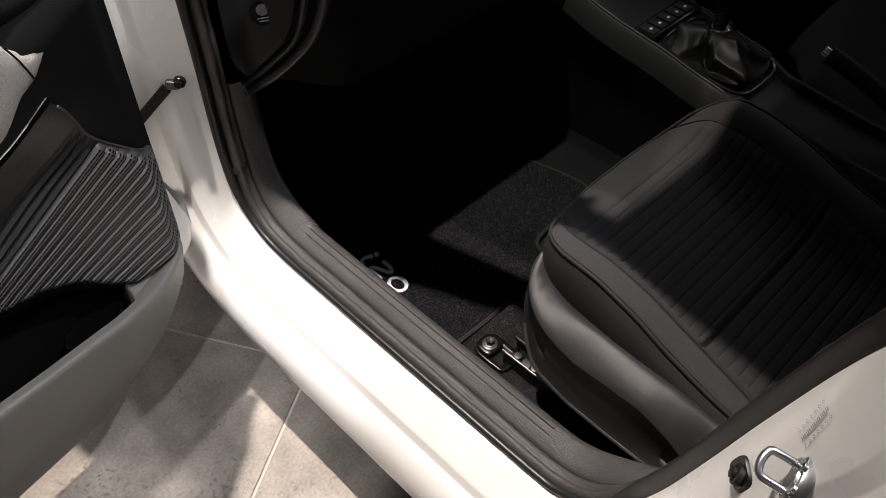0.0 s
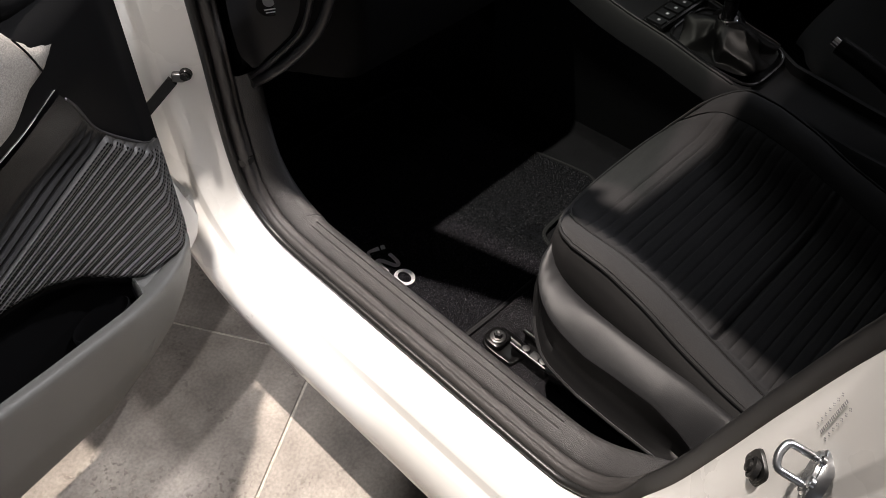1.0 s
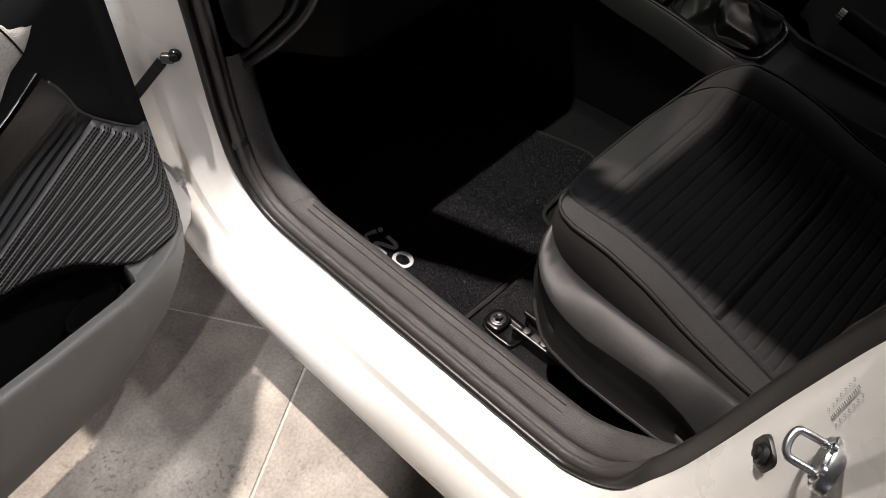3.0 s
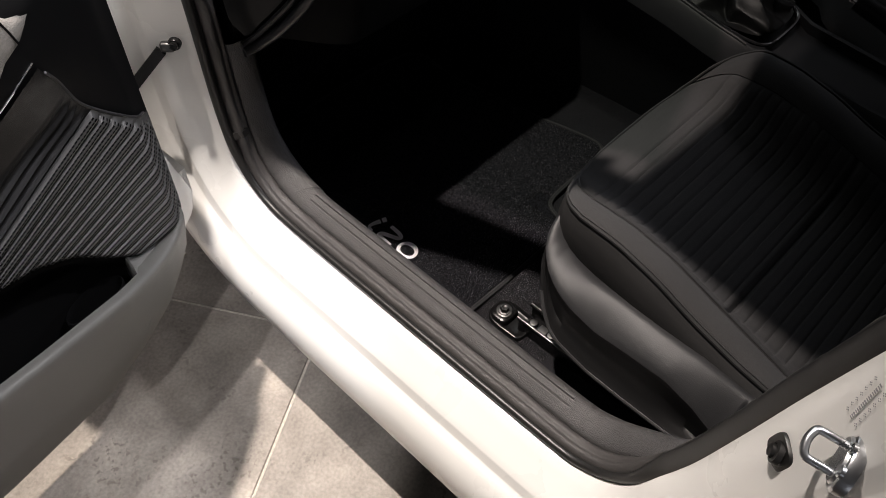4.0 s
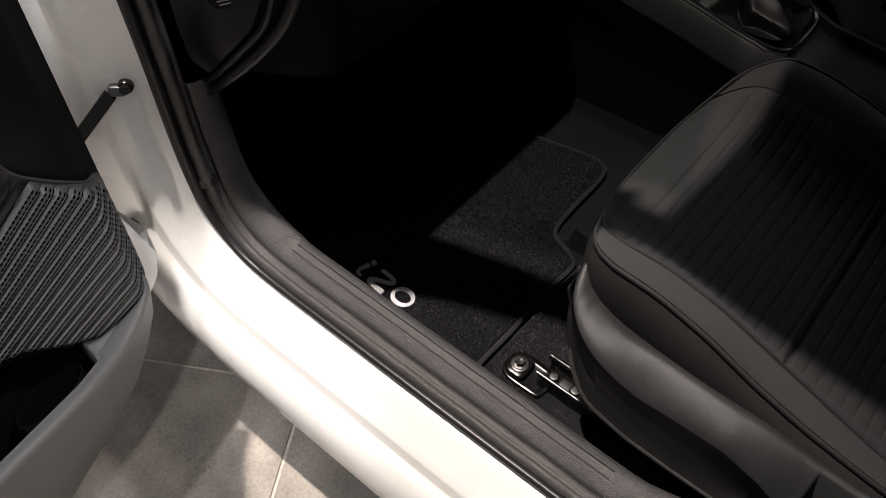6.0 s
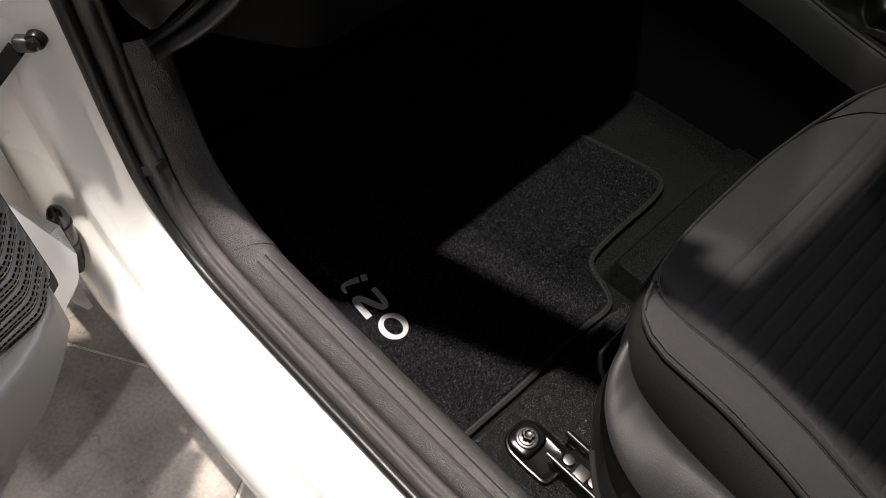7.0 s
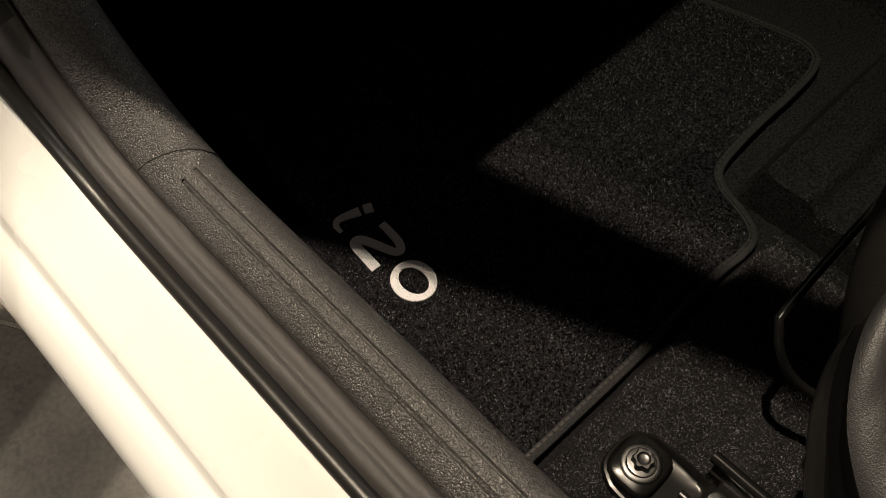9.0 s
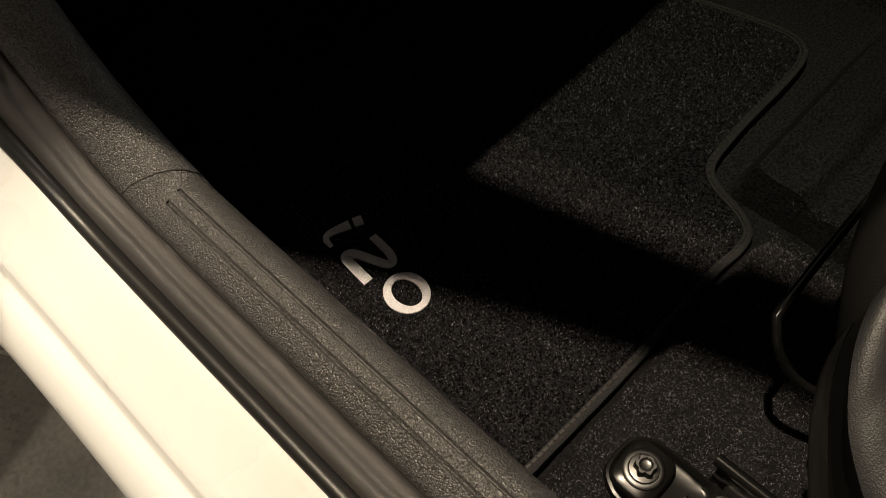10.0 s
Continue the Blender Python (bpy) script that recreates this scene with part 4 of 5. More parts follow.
def ridged_field(door):
    us = [0.024 + 0.336 * i / 168 for i in range(169)]

    def ridge_z(u, m):
        return 0.7345 - 0.0183 * m + (-0.44 + 0.029 * m) * (u - 0.125)
    upper, lower = bmesh.new(), bmesh.new()
    for bm, first, count in ((upper, -9.5, 90), (lower, -0.5, 170)):
        grid = {}
        for i in range(168):
            for j in range(count):
                u, m = (us[i] + us[i + 1]) / 2, first + 0.1 * (j + 0.5)
                z = ridge_z(u, m)
                if z > field_arc(u) or z < field_foot(u) - 0.03:
                    continue
                vs = []
                for k in ((i, j), (i + 1, j), (i + 1, j + 1), (i, j + 1)):
                    if k not in grid:
                        x = us[k[0]]
                        grid[k] = bm.verts.new(field_point(x, min(ridge_z(x, first + 0.1 * k[1]), field_arc(x))))
                    vs.append(grid[k])
                bm.faces.new(vs)
    part("fluted_panel", upper, FLUTED, door, "black panel with slanting flutes", angle=60)
    field = part("speaker_field", lower, FIELD, door, "ridged grey speaker field with fine slots", angle=60)
    # shade inside the slots, drawn as thin black boxes on the ridges
    slot = bmesh.new()
    for m in range(0, 16):
        for lane in (-0.26, 0.0, 0.26):
            k = m + lane
            slope = -0.44 + 0.029 * k
            n = 58
            for j in range(n):
                u = 0.034 + 0.0052 * (j + (0.5 if lane else 0.0))
                z = 0.7345 - 0.0183 * k + slope * (u - 0.125)
                if z > field_arc(u) - 0.012 or z < field_foot(u) - 0.012 or u > 0.33:
                    continue
                c, e = field_point(u, z), field_point(u + 0.001, z + slope * 0.001)
                up = field_point(u, z + 0.001) - c
                t = (e - c).normalized()
                up = (up - t * up.dot(t)).normalized()
                nrm = t.cross(up)
                if nrm.y > 0:
                    nrm = -nrm
                box(slot, (-0.00205, -0.0009, -0.0006), (0.00205, 0.0009, 0.0003), m=Matrix((*[(t[r], up[r], nrm[r], c[r]) for r in range(3)], (0, 0, 0, 1))))
    tagged(part("slots", slot, SLOT, field, "black inlays for the shade inside narrow slots", smooth=False), kind="stuff")


def car_door():
    at = dp(0.0, 0.0, 0.6)
    door = thing("front_door", "open car door with black lining and grey map pocket", "car door", at)
    # steel shell
    rows = []
    for j in range(65):
        u = -0.012 + 1.003 * (j / 64) ** 1.5
        lo = door_foot(u) - 0.012
        rows.append([dp(u + 0.034 * smoothstep(0.53, 0.60, z) * smoothstep(0.06, -0.012, u), w, z) for w, z in ((0.0, 0.60), (0.0, max(0.52, lo + 0.01)), (0.0, lo), (-0.015, lo), (-0.06, lo + 0.02 + 0.09 * smoothstep(0.40, 0.0, u)), (-0.115, max(0.42, lo + 0.06 + 0.10 * smoothstep(0.40, 0.0, u))), (-0.11, 0.70), (-0.085, 0.93), (-0.05, 0.955), (0.0, 0.955))])
    part("door_shell", rows_mesh(rows, closed_v=True, cap=True), WHITE, door, "white painted door shell")
    # window frame
    corners = [(0.03, -0.01, 0.94), (0.16, 0.035, 1.06), (0.42, 0.12, 1.28), (0.60, 0.155, 1.355), (0.85, 0.165, 1.375), (0.95, 0.15, 1.33), (0.97, 0.0, 0.95)]
    path = smooth_path([dp(*c) for c in corners], 0.03)
    part("window_frame", tube(path, 0.024, 8), RUBBER, door, "black window frame")
    pane = [dp(*c) for c in corners]
    mid = sum(pane, Vector()) / len(pane)
    side = DOOR.to_3x3() @ Vector((0, 0.002, 0))
    part("window_pane", rows_mesh([[mid.lerp(p, f) + side * s for p in pane] for f, s in ((0.01, 1), (1, 1), (1, -1), (0.01, -1))], closed_v=True), GLASS, door, "clear side window")
    # unseen mirror base and housing, added and sized to shade the floor by the pillar
    part("sail_blocker", rows_mesh([[dp(u, w, z) for u, w, z in ((0.03, k, 0.94), (0.20, k, 0.95), (0.24, k + 0.06, 1.13), (0.16, k + 0.035, 1.06))] for k in (-0.012, 0.004)], closed_v=True, cap=True), RUBBER, door, "black mirror base, unseen, added to block light")
    part("mirror_blocker", box(bmesh.new(), (-0.036, -0.228, 0.95), (0.19, -0.045, 1.11), 0.03, 3, DOOR), WHITE, door, "white mirror housing, unseen, sized to shade the floor")
    # lining above the pocket: a bowed panel
    rows = []
    for j in range(61):
        u = 0.022 + 0.94 * j / 60
        row = []
        for k in range(41):
            low = max(rim_height(max(u, 0.06)) - 0.20, door_foot(u) + 0.03)
            z = low + (0.965 - low) * k / 40
            edge = smoothstep(0.0, 0.05, u - 0.02)
            w = 0.012 + 0.030 * edge
            w += 0.050 * smoothstep(0.73, 0.88, z) * smoothstep(0.03, 0.20, u)
            w -= 0.02 * smoothstep(0.93, 0.965, z)
            w *= 0.1 + 0.9 * smoothstep(-0.055, -0.005, z - field_foot(u))
            row.append(dp(u, w, z))
        rows.append(row)
    lining = part("door_lining", rows_mesh(rows), LINING, door, "soft black upper lining, darkened for its shade")
    # armrest and pull area: vinyl cut to the lit patch, narrowing to a tip towards the hinge
    rows, edge = [], []
    for j in range(81):
        u = 0.136 + 0.64 * (j / 80) ** 1.6
        lo = track(u, [(0.136, 0.9170), (0.150, 0.9120), (0.178, 0.9000), (0.200, 0.8890), (0.226, 0.8670), (0.240, 0.8600), (0.30, 0.838), (0.40, 0.828)])
        hi = track(u, [(0.136, 0.9205), (0.160, 0.9280), (0.179, 0.9340), (0.1934, 0.9470), (0.2014, 0.9620), (0.22, 0.970), (0.40, 0.974)])
        out = track(u, [(0.136, 0.072), (0.150, 0.080), (0.178, 0.093), (0.22, 0.097), (0.78, 0.095)])
        t = hi - lo
        rows.append([dp(u, out + a, lo + t * f) for a, f in ((-0.040, -0.10), (-0.008, -0.05), (-0.002, 0.06), (0.0, 0.22), (0.001, 0.5), (-0.001, 0.80), (-0.006, 0.95), (-0.040, 1.05))])
    part("armrest", rows_mesh(rows, closed_v=True, cap=True), ARMREST, door, "light grey vinyl armrest cut to its lit outline")
    line = smooth_path([dp(0.1975, 0.0955, 0.952), dp(0.188, 0.0950, 0.930), dp(0.180, 0.0940, 0.903)], 0.006)
    part("vinyl_seam", tube(line, 0.0012, 6), LINING, door, "dark seam in the vinyl")
    line = smooth_path([dp(0.0, -0.020, 0.960), dp(0.05, 0.002, 0.960), dp(0.10, 0.025, 0.960), dp(0.145, 0.044, 0.962), dp(0.18, 0.056, 0.968), dp(0.20, 0.061, 0.976), dp(0.26, 0.064, 0.986), dp(0.9, 0.06, 0.990)], 0.015)
    part("upper_roll", tube(line, 0.020, 16), LINING, door, "soft black rolled upper edge")
    line = smooth_path([dp(0.1747, 0.090, 0.8746), dp(0.204, 0.090, 0.859), dp(0.2334, 0.090, 0.8454), dp(0.2441, 0.090, 0.8418), dp(0.257, 0.090, 0.8365), dp(0.31, 0.088, 0.815)], 0.006)
    part("chrome_strip", tube(line, 0.0011, 8), CHROME, door, "thin bright chrome strip")
    # raised seam along the arc between the two fields
    line = smooth_path([*[field_point(u, field_arc(u)) for u in (0.165, 0.150, 0.128, 0.108, 0.082, 0.057, 0.034)]], 0.005)
    part("lining_seam", tube(line, 0.0018, 8), RIM, lining)
    ridged_field(door)
    # lower panel with the pocket: outer face, thick rounded rim, inner face
    rows = []
    for j in range(151):
        u = 0.044 + 0.90 * (j / 150) ** 1.7
        lo, hi, wo = door_foot(u), rim_height(u), rim_out(u)
        row = [(0.0, lo - 0.002)]
        for k in range(15):
            f = k / 14
            row.append((0.018 + (wo - 0.018) * (0.6 * f + 0.4 * math.sin(f * math.pi / 2)), lo + (hi - 0.008 - lo) * f))
        cheek = smoothstep(0.160, 0.149, u)
        t = min(0.017 + 0.010 * cheek, 0.7 * wo)
        row += [(wo - 0.0004, hi - 0.0045), (wo - 0.0016, hi - 0.0015), (wo - 0.0036, hi), (wo - 0.3 * t, hi + 0.0008), (wo - 0.7 * t, hi + 0.0008), (wo - t + 0.002, hi - 0.0005)]
        inner = wo - t - 0.026 * cheek * smoothstep(0.05, 0.10, u)
        row += [(0.5 * (wo - t + inner), hi + 0.012 * cheek), (inner, hi + 0.018 * cheek - 0.002), (inner - 0.003, hi + 0.014 * cheek - 0.008), (inner - 0.003, hi - 0.03), (min(wo - t, 0.05), lo + 0.06 + 0.1 * smoothstep(0.2, 0.05, u)), (0.03, lo + 0.04 + 0.1 * smoothstep(0.2, 0.05, u))]
        if j == 0:
            # rounded end towards the hinge
            for back, k in ((0.010, 0.35), (0.008, 0.62), (0.005, 0.82), (0.002, 0.94)):
                rows.append([dp(u - back, w * k, z) for w, z in row])
        rows.append([dp(u, w, z) for w, z in row])
    pocket = part("map_pocket", rows_mesh(rows, cap=True), PANEL, door, "grained grey lower lining with an open map pocket")
    # bottle cradle inside the pocket
    def cup(u0, w0, z, r):
        return [dp(u0 + r * math.cos(a), w0 + 0.46 * r * math.sin(a), z) for a in (2 * math.pi * k / 32 for k in range(32))]
    part("bottle_cradle", rows_mesh([cup(0.215, 0.032, z, r) for z, r in ((0.395, 0.030), (0.395, 0.044), (0.43, 0.047), (0.468, 0.049), (0.470, 0.047), (0.44, 0.043), (0.40, 0.040), (0.40, 0.005))], closed_v=True), LINING, pocket, "round bottle cradle")
    part("pocket_cheek", box(bmesh.new(), (0.125, 0.016, 0.42), (0.150, 0.052, 0.468), 0.008, 3, DOOR), DARK, pocket)
    return door


car_door()


def door_hardware():
    """Check arm on the front pillar."""
    c = Vector((-0.070, 0.118, 0.672))
    face = Vector((-0.70, -0.70, 0.1)).normalized()
    tilt = face.to_track_quat("Z", "Y").to_matrix().to_4x4()
    m = part("check_bracket", box(bmesh.new(), (-0.010, -0.0075, -0.004), (0.010, 0.0075, 0.013), 0.004, 3, Matrix.Translation(c) @ tilt), BOLT, body, "plated check bracket")
    part("pin", disc_stack(c + Vector((0.010, -0.006, 0.004)), face, [(-0.004, 0.0095), (0.012, 0.0095), (0.014, 0.008), (0.014, 0.0065), (0.019, 0.0062), (0.020, 0.005)], 22), STEEL, m, "black hinge pin head")
    a, b = Vector((-0.080, 0.122, 0.667)), Vector((-0.150, 0.165, 0.585))
    d = (b - a).normalized()
    u = d.cross(face).normalized()
    rows = [[p + u * x + face * z for x, z in ((-0.008, 0.002), (0.008, 0.002), (0.008, 0.008), (-0.008, 0.008))] for p in (a, a.lerp(b, 0.3), a.lerp(b, 0.7), b)]
    part("check_arm", rows_mesh(rows, closed_v=True, cap=True), STEEL, body, "dark steel check arm")


    # black capsule between the pillar and the door, standing in for a dark slot
    line = smooth_path([(-0.124, 0.119, 0.468), (-0.126, 0.120, 0.450), (-0.128, 0.120, 0.425), (-0.131, 0.121, 0.385), (-0.134, 0.123, 0.345)], 0.0025)
    n = len(line)
    rad = [0.0002 + 0.0125 * max(0.0, 1 - abs(2 * k / (n - 1) - 1) ** 5) ** 0.5 for k in range(n)]
    plug = part("slot_plug", tube(line, rad, 16), GLOSS, body, "glossy black plug in place of a dark slot")
    for k in (n // 4, n // 2):
        part("plug_rib", disc_stack(line[k], line[k + 1] - line[k], [(-0.002, 0.0128), (-0.001, 0.0138), (0.001, 0.0138), (0.002, 0.0128)], 20), RUBBER, plug)


door_hardware()


# ---------------------------------------------------------------- dashboard end, console, passenger seat
def dash_bulge(x):
    """How far the dashboard swells back into the cabin."""
    return -0.13 * smoothstep(0.03, 0.15, x) * smoothstep(1.48, 1.33, x)


def dashboard():
    top = thing("dashboard", "black grained dashboard end with a round-cornered cover plate", "dashboard", (0.75, 0.3, 0.7))
    rows = []
    for j in range(121):
        x = 0.012 + 1.47 * j / 120
        rows.append([Vector((x, y + dash_bulge(x) * (1 if 0.64 < z < 0.9 else 0.5 if y < 0.2 else 0), z)) for y, z in ((0.56, 0.50), (0.30, 0.50), (0.20, 0.565), (0.13, 0.615), (0.085, 0.645), (0.070, 0.68), (0.066, 0.74), (0.066, 0.80), (0.085, 0.87), (0.14, 0.905), (0.30, 0.93), (0.56, 0.935))])
    part("dash_body", rows_mesh(rows, closed_v=True, cap=True), LINING, top, "soft black dashboard")

    def on(x, z, lift=0.0):
        return Vector((x, 0.0635 + dash_bulge(x) - lift, z))
    # curved rim, made paler for its highlights, and cover plate at the doorway end
    rim = smooth_path([on(x, z, 0.001) for x, z in ((0.016, 0.641), (0.046, 0.645), (0.072, 0.677), (0.095, 0.727), (0.108, 0.775), (0.116, 0.83))], 0.008)
    part("cover_rim", tube(rim, 0.0085, 10), RIM, top, "raised black rim")
    rim = smooth_path([on(x, z, 0.002) for x, z in ((0.014, 0.655), (0.040, 0.660), (0.063, 0.688), (0.083, 0.728), (0.093, 0.775), (0.099, 0.83))], 0.008)
    part("cover_rim", tube(rim, 0.0050, 8), RIM, top)
    rows = []
    for k in range(13):
        z = 0.668 + 0.162 * k / 12
        x1 = track(z, [(0.668, 0.036), (0.69, 0.056), (0.72, 0.073), (0.76, 0.083), (0.80, 0.088), (0.83, 0.090)])
        x0 = track(z, [(0.668, 0.022), (0.70, 0.004), (0.75, 0.0), (0.83, 0.0)])
        rows.append([on(x0 + (x1 - x0) * j / 8, z, 0.003 + 0.003 * math.sin(math.pi * j / 8)) for j in range(9)])
    cover = part("cover_plate", rows_mesh(rows), DARK, top, "black rounded cover plate")
    c = on(0.057, 0.772, 0.0068)
    axis = Vector((-0.45, -0.85, 0.05))
    part("sticker", disc_stack(c, axis, [(-0.002, 0.019), (0.0008, 0.019)], 28), GLOSS, cover, "small round dark sticker")
    part("sticker_mark", disc_stack(c + axis * 0.0012 + Vector((0, 0, 0.006)), axis, [(-0.001, 0.009), (0.0006, 0.009)], 20), PRINT, cover)
    q = Vector((0.85, -0.45, 0)).normalized()
    for k in range(2):
        rows = [[c + axis * 0.0022 + q * a + Vector((0, 0, -0.008 - 0.005 * k + b)) for a in (-0.009 + 0.002 * k, 0.009 - 0.002 * k)] for b in (0, 0.0022)]
        part("sticker_text", rows_mesh(rows), THREAD, cover)
    return top


dashboard()


def console_top(y):
    return track(y, [(-1.0, 0.535), (-0.64, 0.545), (-0.45, 0.562), (-0.42, 0.570), (-0.37, 0.577), (-0.296, 0.592), (-0.205, 0.604), (-0.15, 0.615), (0.0, 0.66), (0.1, 0.70)])


def console():
    top = thing("centre_console", "black centre console with gear lever and handbrake", "car console", (0.75, -0.4, 0.37))
    rows = []
    for j in range(46):
        y = 0.12 - 1.12 * j / 45
        h = console_top(y)
        w = 0.086 + 0.006 * smoothstep(-0.3, 0.1, y) - 0.018 * smoothstep(-0.44, -0.47, y)
        dip = 0.010 * smoothstep(-0.44, -0.46, y)
        half = [(w - 0.030, 0.27), (w - 0.014, 0.40), (w + 0.012, h - 0.056), (w + 0.022, h - 0.044), (w + 0.021, h - 0.040), (w + 0.004, h - 0.005), (w - 0.002, h), (w - 0.010, h - 0.001), (w - 0.012, h - 0.008 - dip)]
        rows.append([Vector((0.75 - a, y, z)) for a, z in half] + [Vector((0.75 + a, y, z)) for a, z in reversed(half)])
    part("console_body", rows_mesh(rows, closed_v=True, cap=True), DARK, top, "soft black console sides")
    for s in (-1, 1):
        line = [Vector((0.75 + s * (0.084 + 0.006 * smoothstep(-0.3, 0.1, y)), y, console_top(y) + 0.0005)) for y in (0.10 - 0.53 * k / 30 for k in range(31))]
        part("edge_strip", tube(line, 0.0022, 8), RIM, top, "dark grey edge strip")
    # gear lever gaiter: pleated leather skirt
    c0, c1 = Vector((0.752, -0.365, 0.573)), Vector((0.758, -0.350, 0.618))
    rows = []
    for f in (k / 30 for k in range(31)):
        row = []
        c = c0.lerp(c1, f)
        for k in range(144):
            a = 2 * math.pi * k / 144
            sq = (abs(math.cos(a)) ** 4 + abs(math.sin(a)) ** 4) ** -0.25
            rx = (0.056 * sq) * (1 - f ** 1.6) ** 0.9 + 0.014
            ry = (0.072 * sq) * (1 - f ** 1.6) ** 0.9 + 0.014
            fold = 1 + (0.46 * (0.5 - abs(math.sin(2.0 * a + 2.6 * f + 0.6))) + 0.22 * (0.5 - abs(math.sin(4.5 * a - 1.5 * f + 1.0)))) * math.sin(math.pi * min(1, f)) ** 0.8
            row.append(Vector((c.x + rx * fold * math.cos(a), c.y + ry * fold * math.sin(a), c.z + 0.012 * math.sin(math.pi * f) * math.sin(3 * a + 1.2) + 0.006 * (0.5 - abs(math.sin(2.5 * a + 7 * f))) * math.sin(math.pi * f) - 0.006 * math.sin(2 * math.pi * f))))
        rows.append(row)
    g = part("gaiter", rows_mesh(rows, closed_v=True), LEATHER, top, "pleated black leather gaiter")
    frame_line = [Vector((0.752 + 0.074 * (abs(math.cos(a)) ** 5 + abs(math.sin(a)) ** 5) ** -0.2 * math.cos(a), -0.365 + 0.092 * (abs(math.cos(a)) ** 5 + abs(math.sin(a)) ** 5) ** -0.2 * math.sin(a), console_top(-0.365 + 0.092 * math.sin(a)) - 0.004)) for a in (2 * math.pi * k / 60 for k in range(60))]
    part("gaiter_frame", tube(frame_line, 0.0035, 8, closed=True), GLOSS, g, "glossy black frame")
    part("lever", tube([c1 + Vector((0, 0, -0.02)), c1 + Vector((0, 0.004, 0.045))], 0.013, 16), GLOSS, top, "black gear lever")
    part("lever_ring", disc_stack(c1 + Vector((0, 0, -0.006)), (0, 0.1, 1), [(0, 0.017), (0.002, 0.019), (0.010, 0.019), (0.012, 0.017)], 28), CHROME, top, "chrome collar ring")
    part("knob", disc_stack(c1 + Vector((0, 0.005, 0.04)), (0, 0.1, 1), [(0, 0.013), (0.015, 0.018), (0.035, 0.024), (0.055, 0.024), (0.066, 0.016), (0.07, 0.004)], 24), LEATHER, top)
    # switch row ahead of the gaiter
    b = part("switch_panel", box(bmesh.new(), (0.672, -0.272, 0.588), (0.83, -0.226, 0.603), 0.003, 2), GLOSS, top, "glossy black switch panel")
    for k in range(5):
        x = 0.684 + 0.028 * k
        part("switch", box(bmesh.new(), (x - 0.011, -0.266, 0.601), (x + 0.011, -0.234, 0.6075), 0.002, 2), DARK, b)
        part("switch_mark", box(bmesh.new(), (x - 0.003, -0.256, 0.6073), (x + 0.003, -0.251, 0.6082)), THREAD, b, "small pale switch mark")
    # handbrake
    line = smooth_path([(0.80, -0.86, 0.53), (0.80, -0.70, 0.585), (0.80, -0.60, 0.62), (0.80, -0.535, 0.636)], 0.02)
    hb = part("handbrake", tube(line, 0.016, 14), LEATHER, top, "black handbrake lever")
    part("release_button", disc_stack(line[-1], (0, 0.95, 0.25), [(0, 0.009), (0.012, 0.009), (0.014, 0.007)], 18), CHROME, hb, "bright release button")
    return top


console()


def far_seat():
    seat = thing("passenger_seat", "black fabric car seat beyond the console", "car seat", (1.12, -0.7, 0.3))
    rows = []
    for j in range(25):
        f = j / 24
        y = -0.42 - 0.6 * f
        h = cushion_top(0, y)
        w = 0.245 * (1 - 0.3 * (1 - smoothstep(0, 0.12, f)))
        rows.append([Vector((1.12 + w * math.cos(a), y, 0.40 + (h - 0.40) * (0.75 + 0.25 * math.sin(a)) if math.sin(a) > 0 else 0.40)) for a in (math.pi * k / 20 for k in range(21))])
    part("cushion", rows_mesh(rows, closed_v=True, cap=True), CLOTH, seat, "black fabric cushion")
    part("seat_base", box(bmesh.new(), (0.95, -0.95, 0.24), (1.3, -0.5, 0.40), 0.01), DARK, seat)
    part("backrest", box(bmesh.new(), (0.88, -0.08, 0.0), (1.36, 0.08, 0.62), 0.05, 3, Matrix.Translation((0, -1.03, 0.45)) @ Matrix.Rotation(radians(18), 4, "X")), CLOTH, seat)


far_seat()


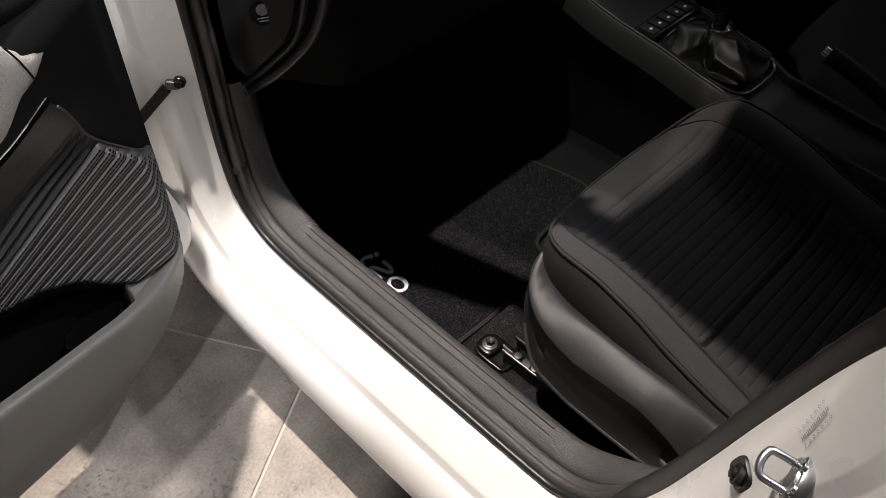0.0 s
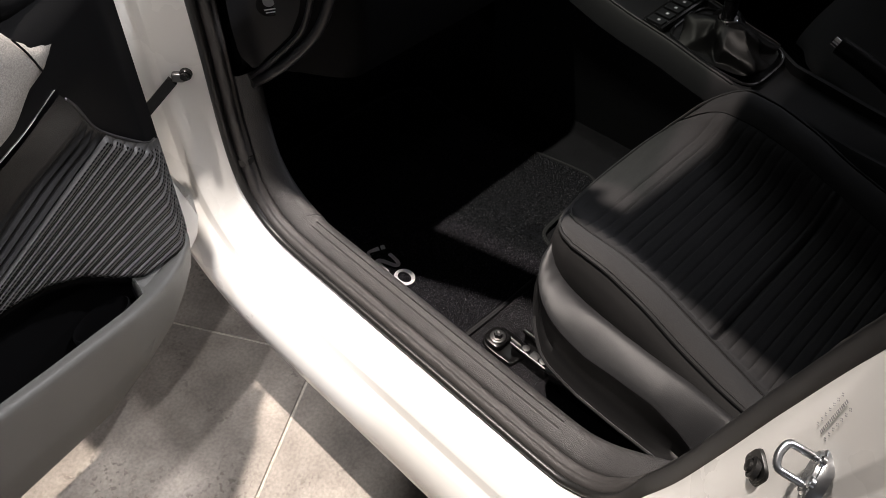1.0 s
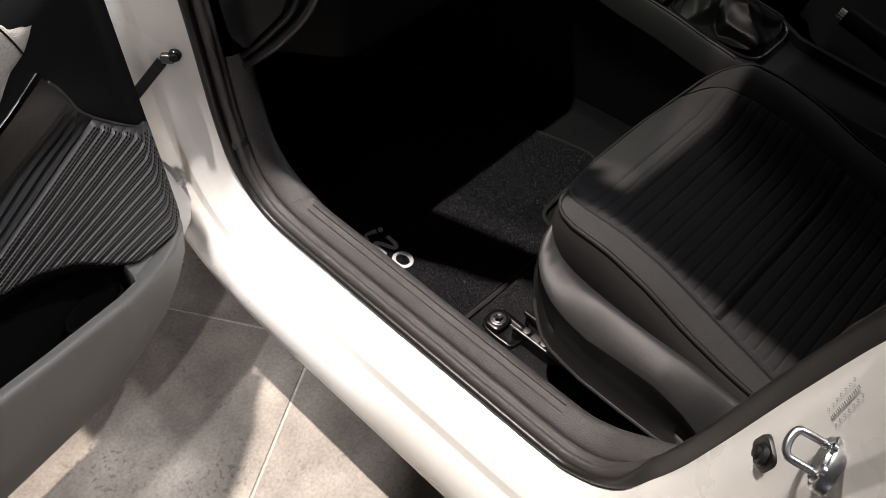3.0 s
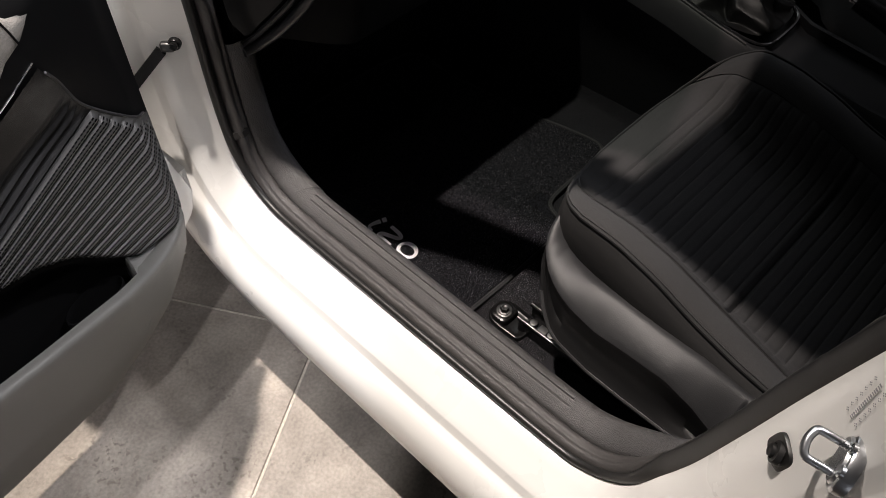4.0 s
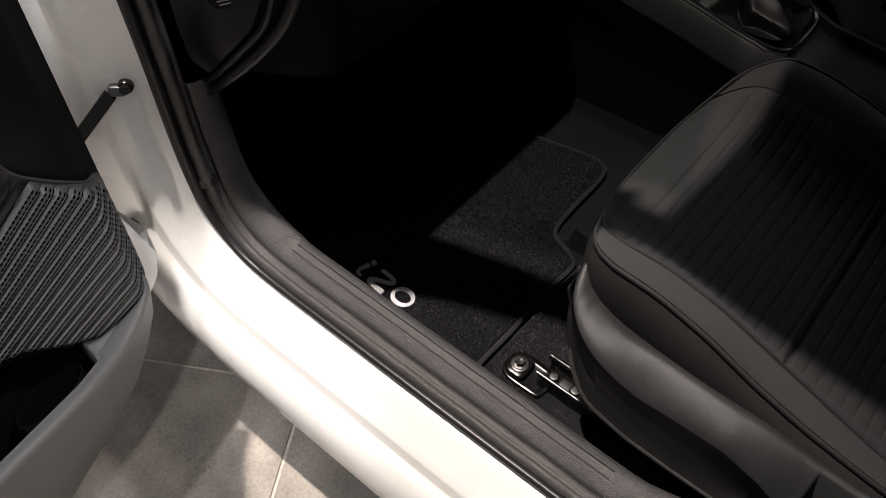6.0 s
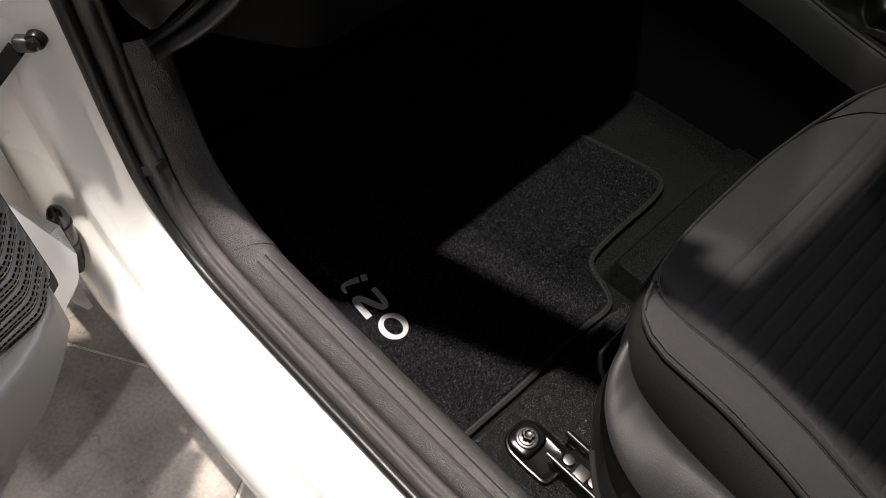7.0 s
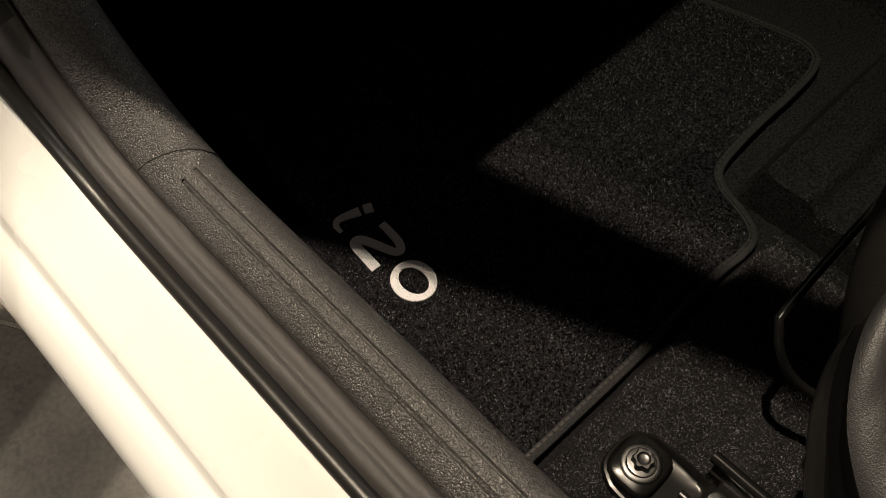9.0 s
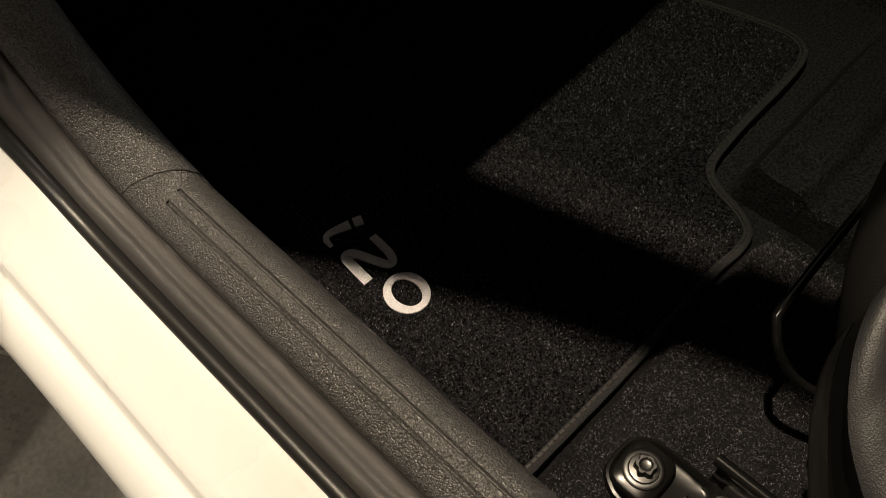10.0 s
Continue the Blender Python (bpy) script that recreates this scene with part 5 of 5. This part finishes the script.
def striker_set():
    """Striker, rubber stop and printed label on the rear pillar's rebate."""
    up = Vector((0.0, -0.22, 0.975)).normalized()
    out = Vector((-0.707, -0.707, -0.15)).normalized()
    out = (out - up * out.dot(up)).normalized()
    face = out.cross(up).normalized()
    if face.x > 0:
        face = -face
    flat = face.copy()
    face = (Vector((-0.35, 0.93, 0.1)) - up * Vector((-0.35, 0.93, 0.1)).dot(up)).normalized()

    def frame_at(p):
        return Matrix((( *[v[0] for v in (out, up, face)], p[0]), (*[v[1] for v in (out, up, face)], p[1]), (*[v[2] for v in (out, up, face)], p[2]), (0, 0, 0, 1)))
    along = Vector((0.90, 0.10, 0.42))
    axis = Vector((-0.22, 0.95, 0.15)).normalized()
    along = (along - axis * along.dot(axis)).normalized()
    wide = along.cross(axis).normalized()
    f = Matrix((*[(wide[k], along[k], axis[k], p) for k, p in enumerate((-0.089, -0.879, 0.816))], (0, 0, 0, 1)))
    oval = [(0.017 * math.cos(a), 0.026 * math.sin(a)) for a in (2 * math.pi * k / 32 for k in range(32))]
    bm = rows_mesh([[f @ Vector((x * s, y * s, h)) for x, y in oval] for s, h in ((1, -0.006), (1, 0.002), (0.93, 0.004), (0.80, 0.0045), (0.72, 0.007), (0.3, 0.007))], closed_v=True, cap=True)
    st = part("striker", bm, ZINC, body, "bright zinc-plated striker plate")
    loop = smooth_path([f @ Vector(p) for p in ((0.0, 0.0120, 0.0), (0.0, 0.0120, 0.012), (0.0, 0.0120, 0.023), (0.0, 0.011, 0.029), (0.0, 0.004, 0.032), (0.0, -0.004, 0.032), (0.0, -0.011, 0.029), (0.0, -0.0120, 0.023), (0.0, -0.0120, 0.012), (0.0, -0.0120, 0.0))], 0.002)
    part("loop", tube(loop, 0.0036, 12), ZINC, st, "bright round striker loop")
    for y in (0.021, -0.021):
        part("screw", disc_stack(f @ Vector((0.011, y * 0.45, 0.003)), axis, [(0, 0.0055), (0.003, 0.0055), (0.004, 0.004)], 16), ZINC, st)
    f = frame_at((-0.0605, -0.8445, 0.7335))
    block = [(0.0155 * (abs(math.cos(a)) ** 4 + abs(math.sin(a)) ** 4) ** -0.25 * math.cos(a), 0.0165 * (abs(math.cos(a)) ** 4 + abs(math.sin(a)) ** 4) ** -0.25 * math.sin(a)) for a in (2 * math.pi * k / 32 for k in range(32))]
    rub = part("rubber_stop", rows_mesh([[f @ Vector((x * s, y * s, h)) for x, y in block] for s, h in ((1, -0.006), (1, 0.006), (0.9, 0.009), (0.3, 0.009))], closed_v=True, cap=True), RUBBER, body, "black rubber door stop")
    part("boss", disc_stack(f @ Vector((0.002, 0.0, 0.008)), face, [(0, 0.0115), (0.005, 0.0105), (0.006, 0.0075), (0.003, 0.0065), (0.009, 0.006), (0.010, 0.004)], 24), RUBBER, rub)
    # printed label: one line of bars between two rows of small marks
    face = flat
    slide = Vector((0.0050, -0.0053, 0.0))
    slide -= flat * slide.dot(flat)
    f = frame_at(Vector((-0.0585, -0.8655, 0.853)) + slide + flat * 0.0036) @ Matrix.Rotation(radians(14), 4, "Z")
    bm = bmesh.new()
    for k in range(17):
        y = -0.021 + 0.042 * k / 16
        box(bm, (-0.0015, y - 0.0005 - 0.0003 * (k % 3), 0.0), (0.0015, y + 0.0006, 0.0002), m=f)
    for r in (-0.0072, 0.0072):
        for k in range(7):
            y = -0.020 + 0.040 * k / 6
            for dx, dy in ((-0.0012, 0), (0.0012, 0), (0, -0.0012), (0, 0.0012)):
                box(bm, (r + dx - 0.00045, y + dy - 0.00045, 0.0), (r + dx + 0.00045, y + dy + 0.00045, 0.0002), m=f)
    tagged(part("printed_label", bm, PRINT, body, "small grey printed label", smooth=False), kind="stuff")


striker_set()
floor_tiles(floor)
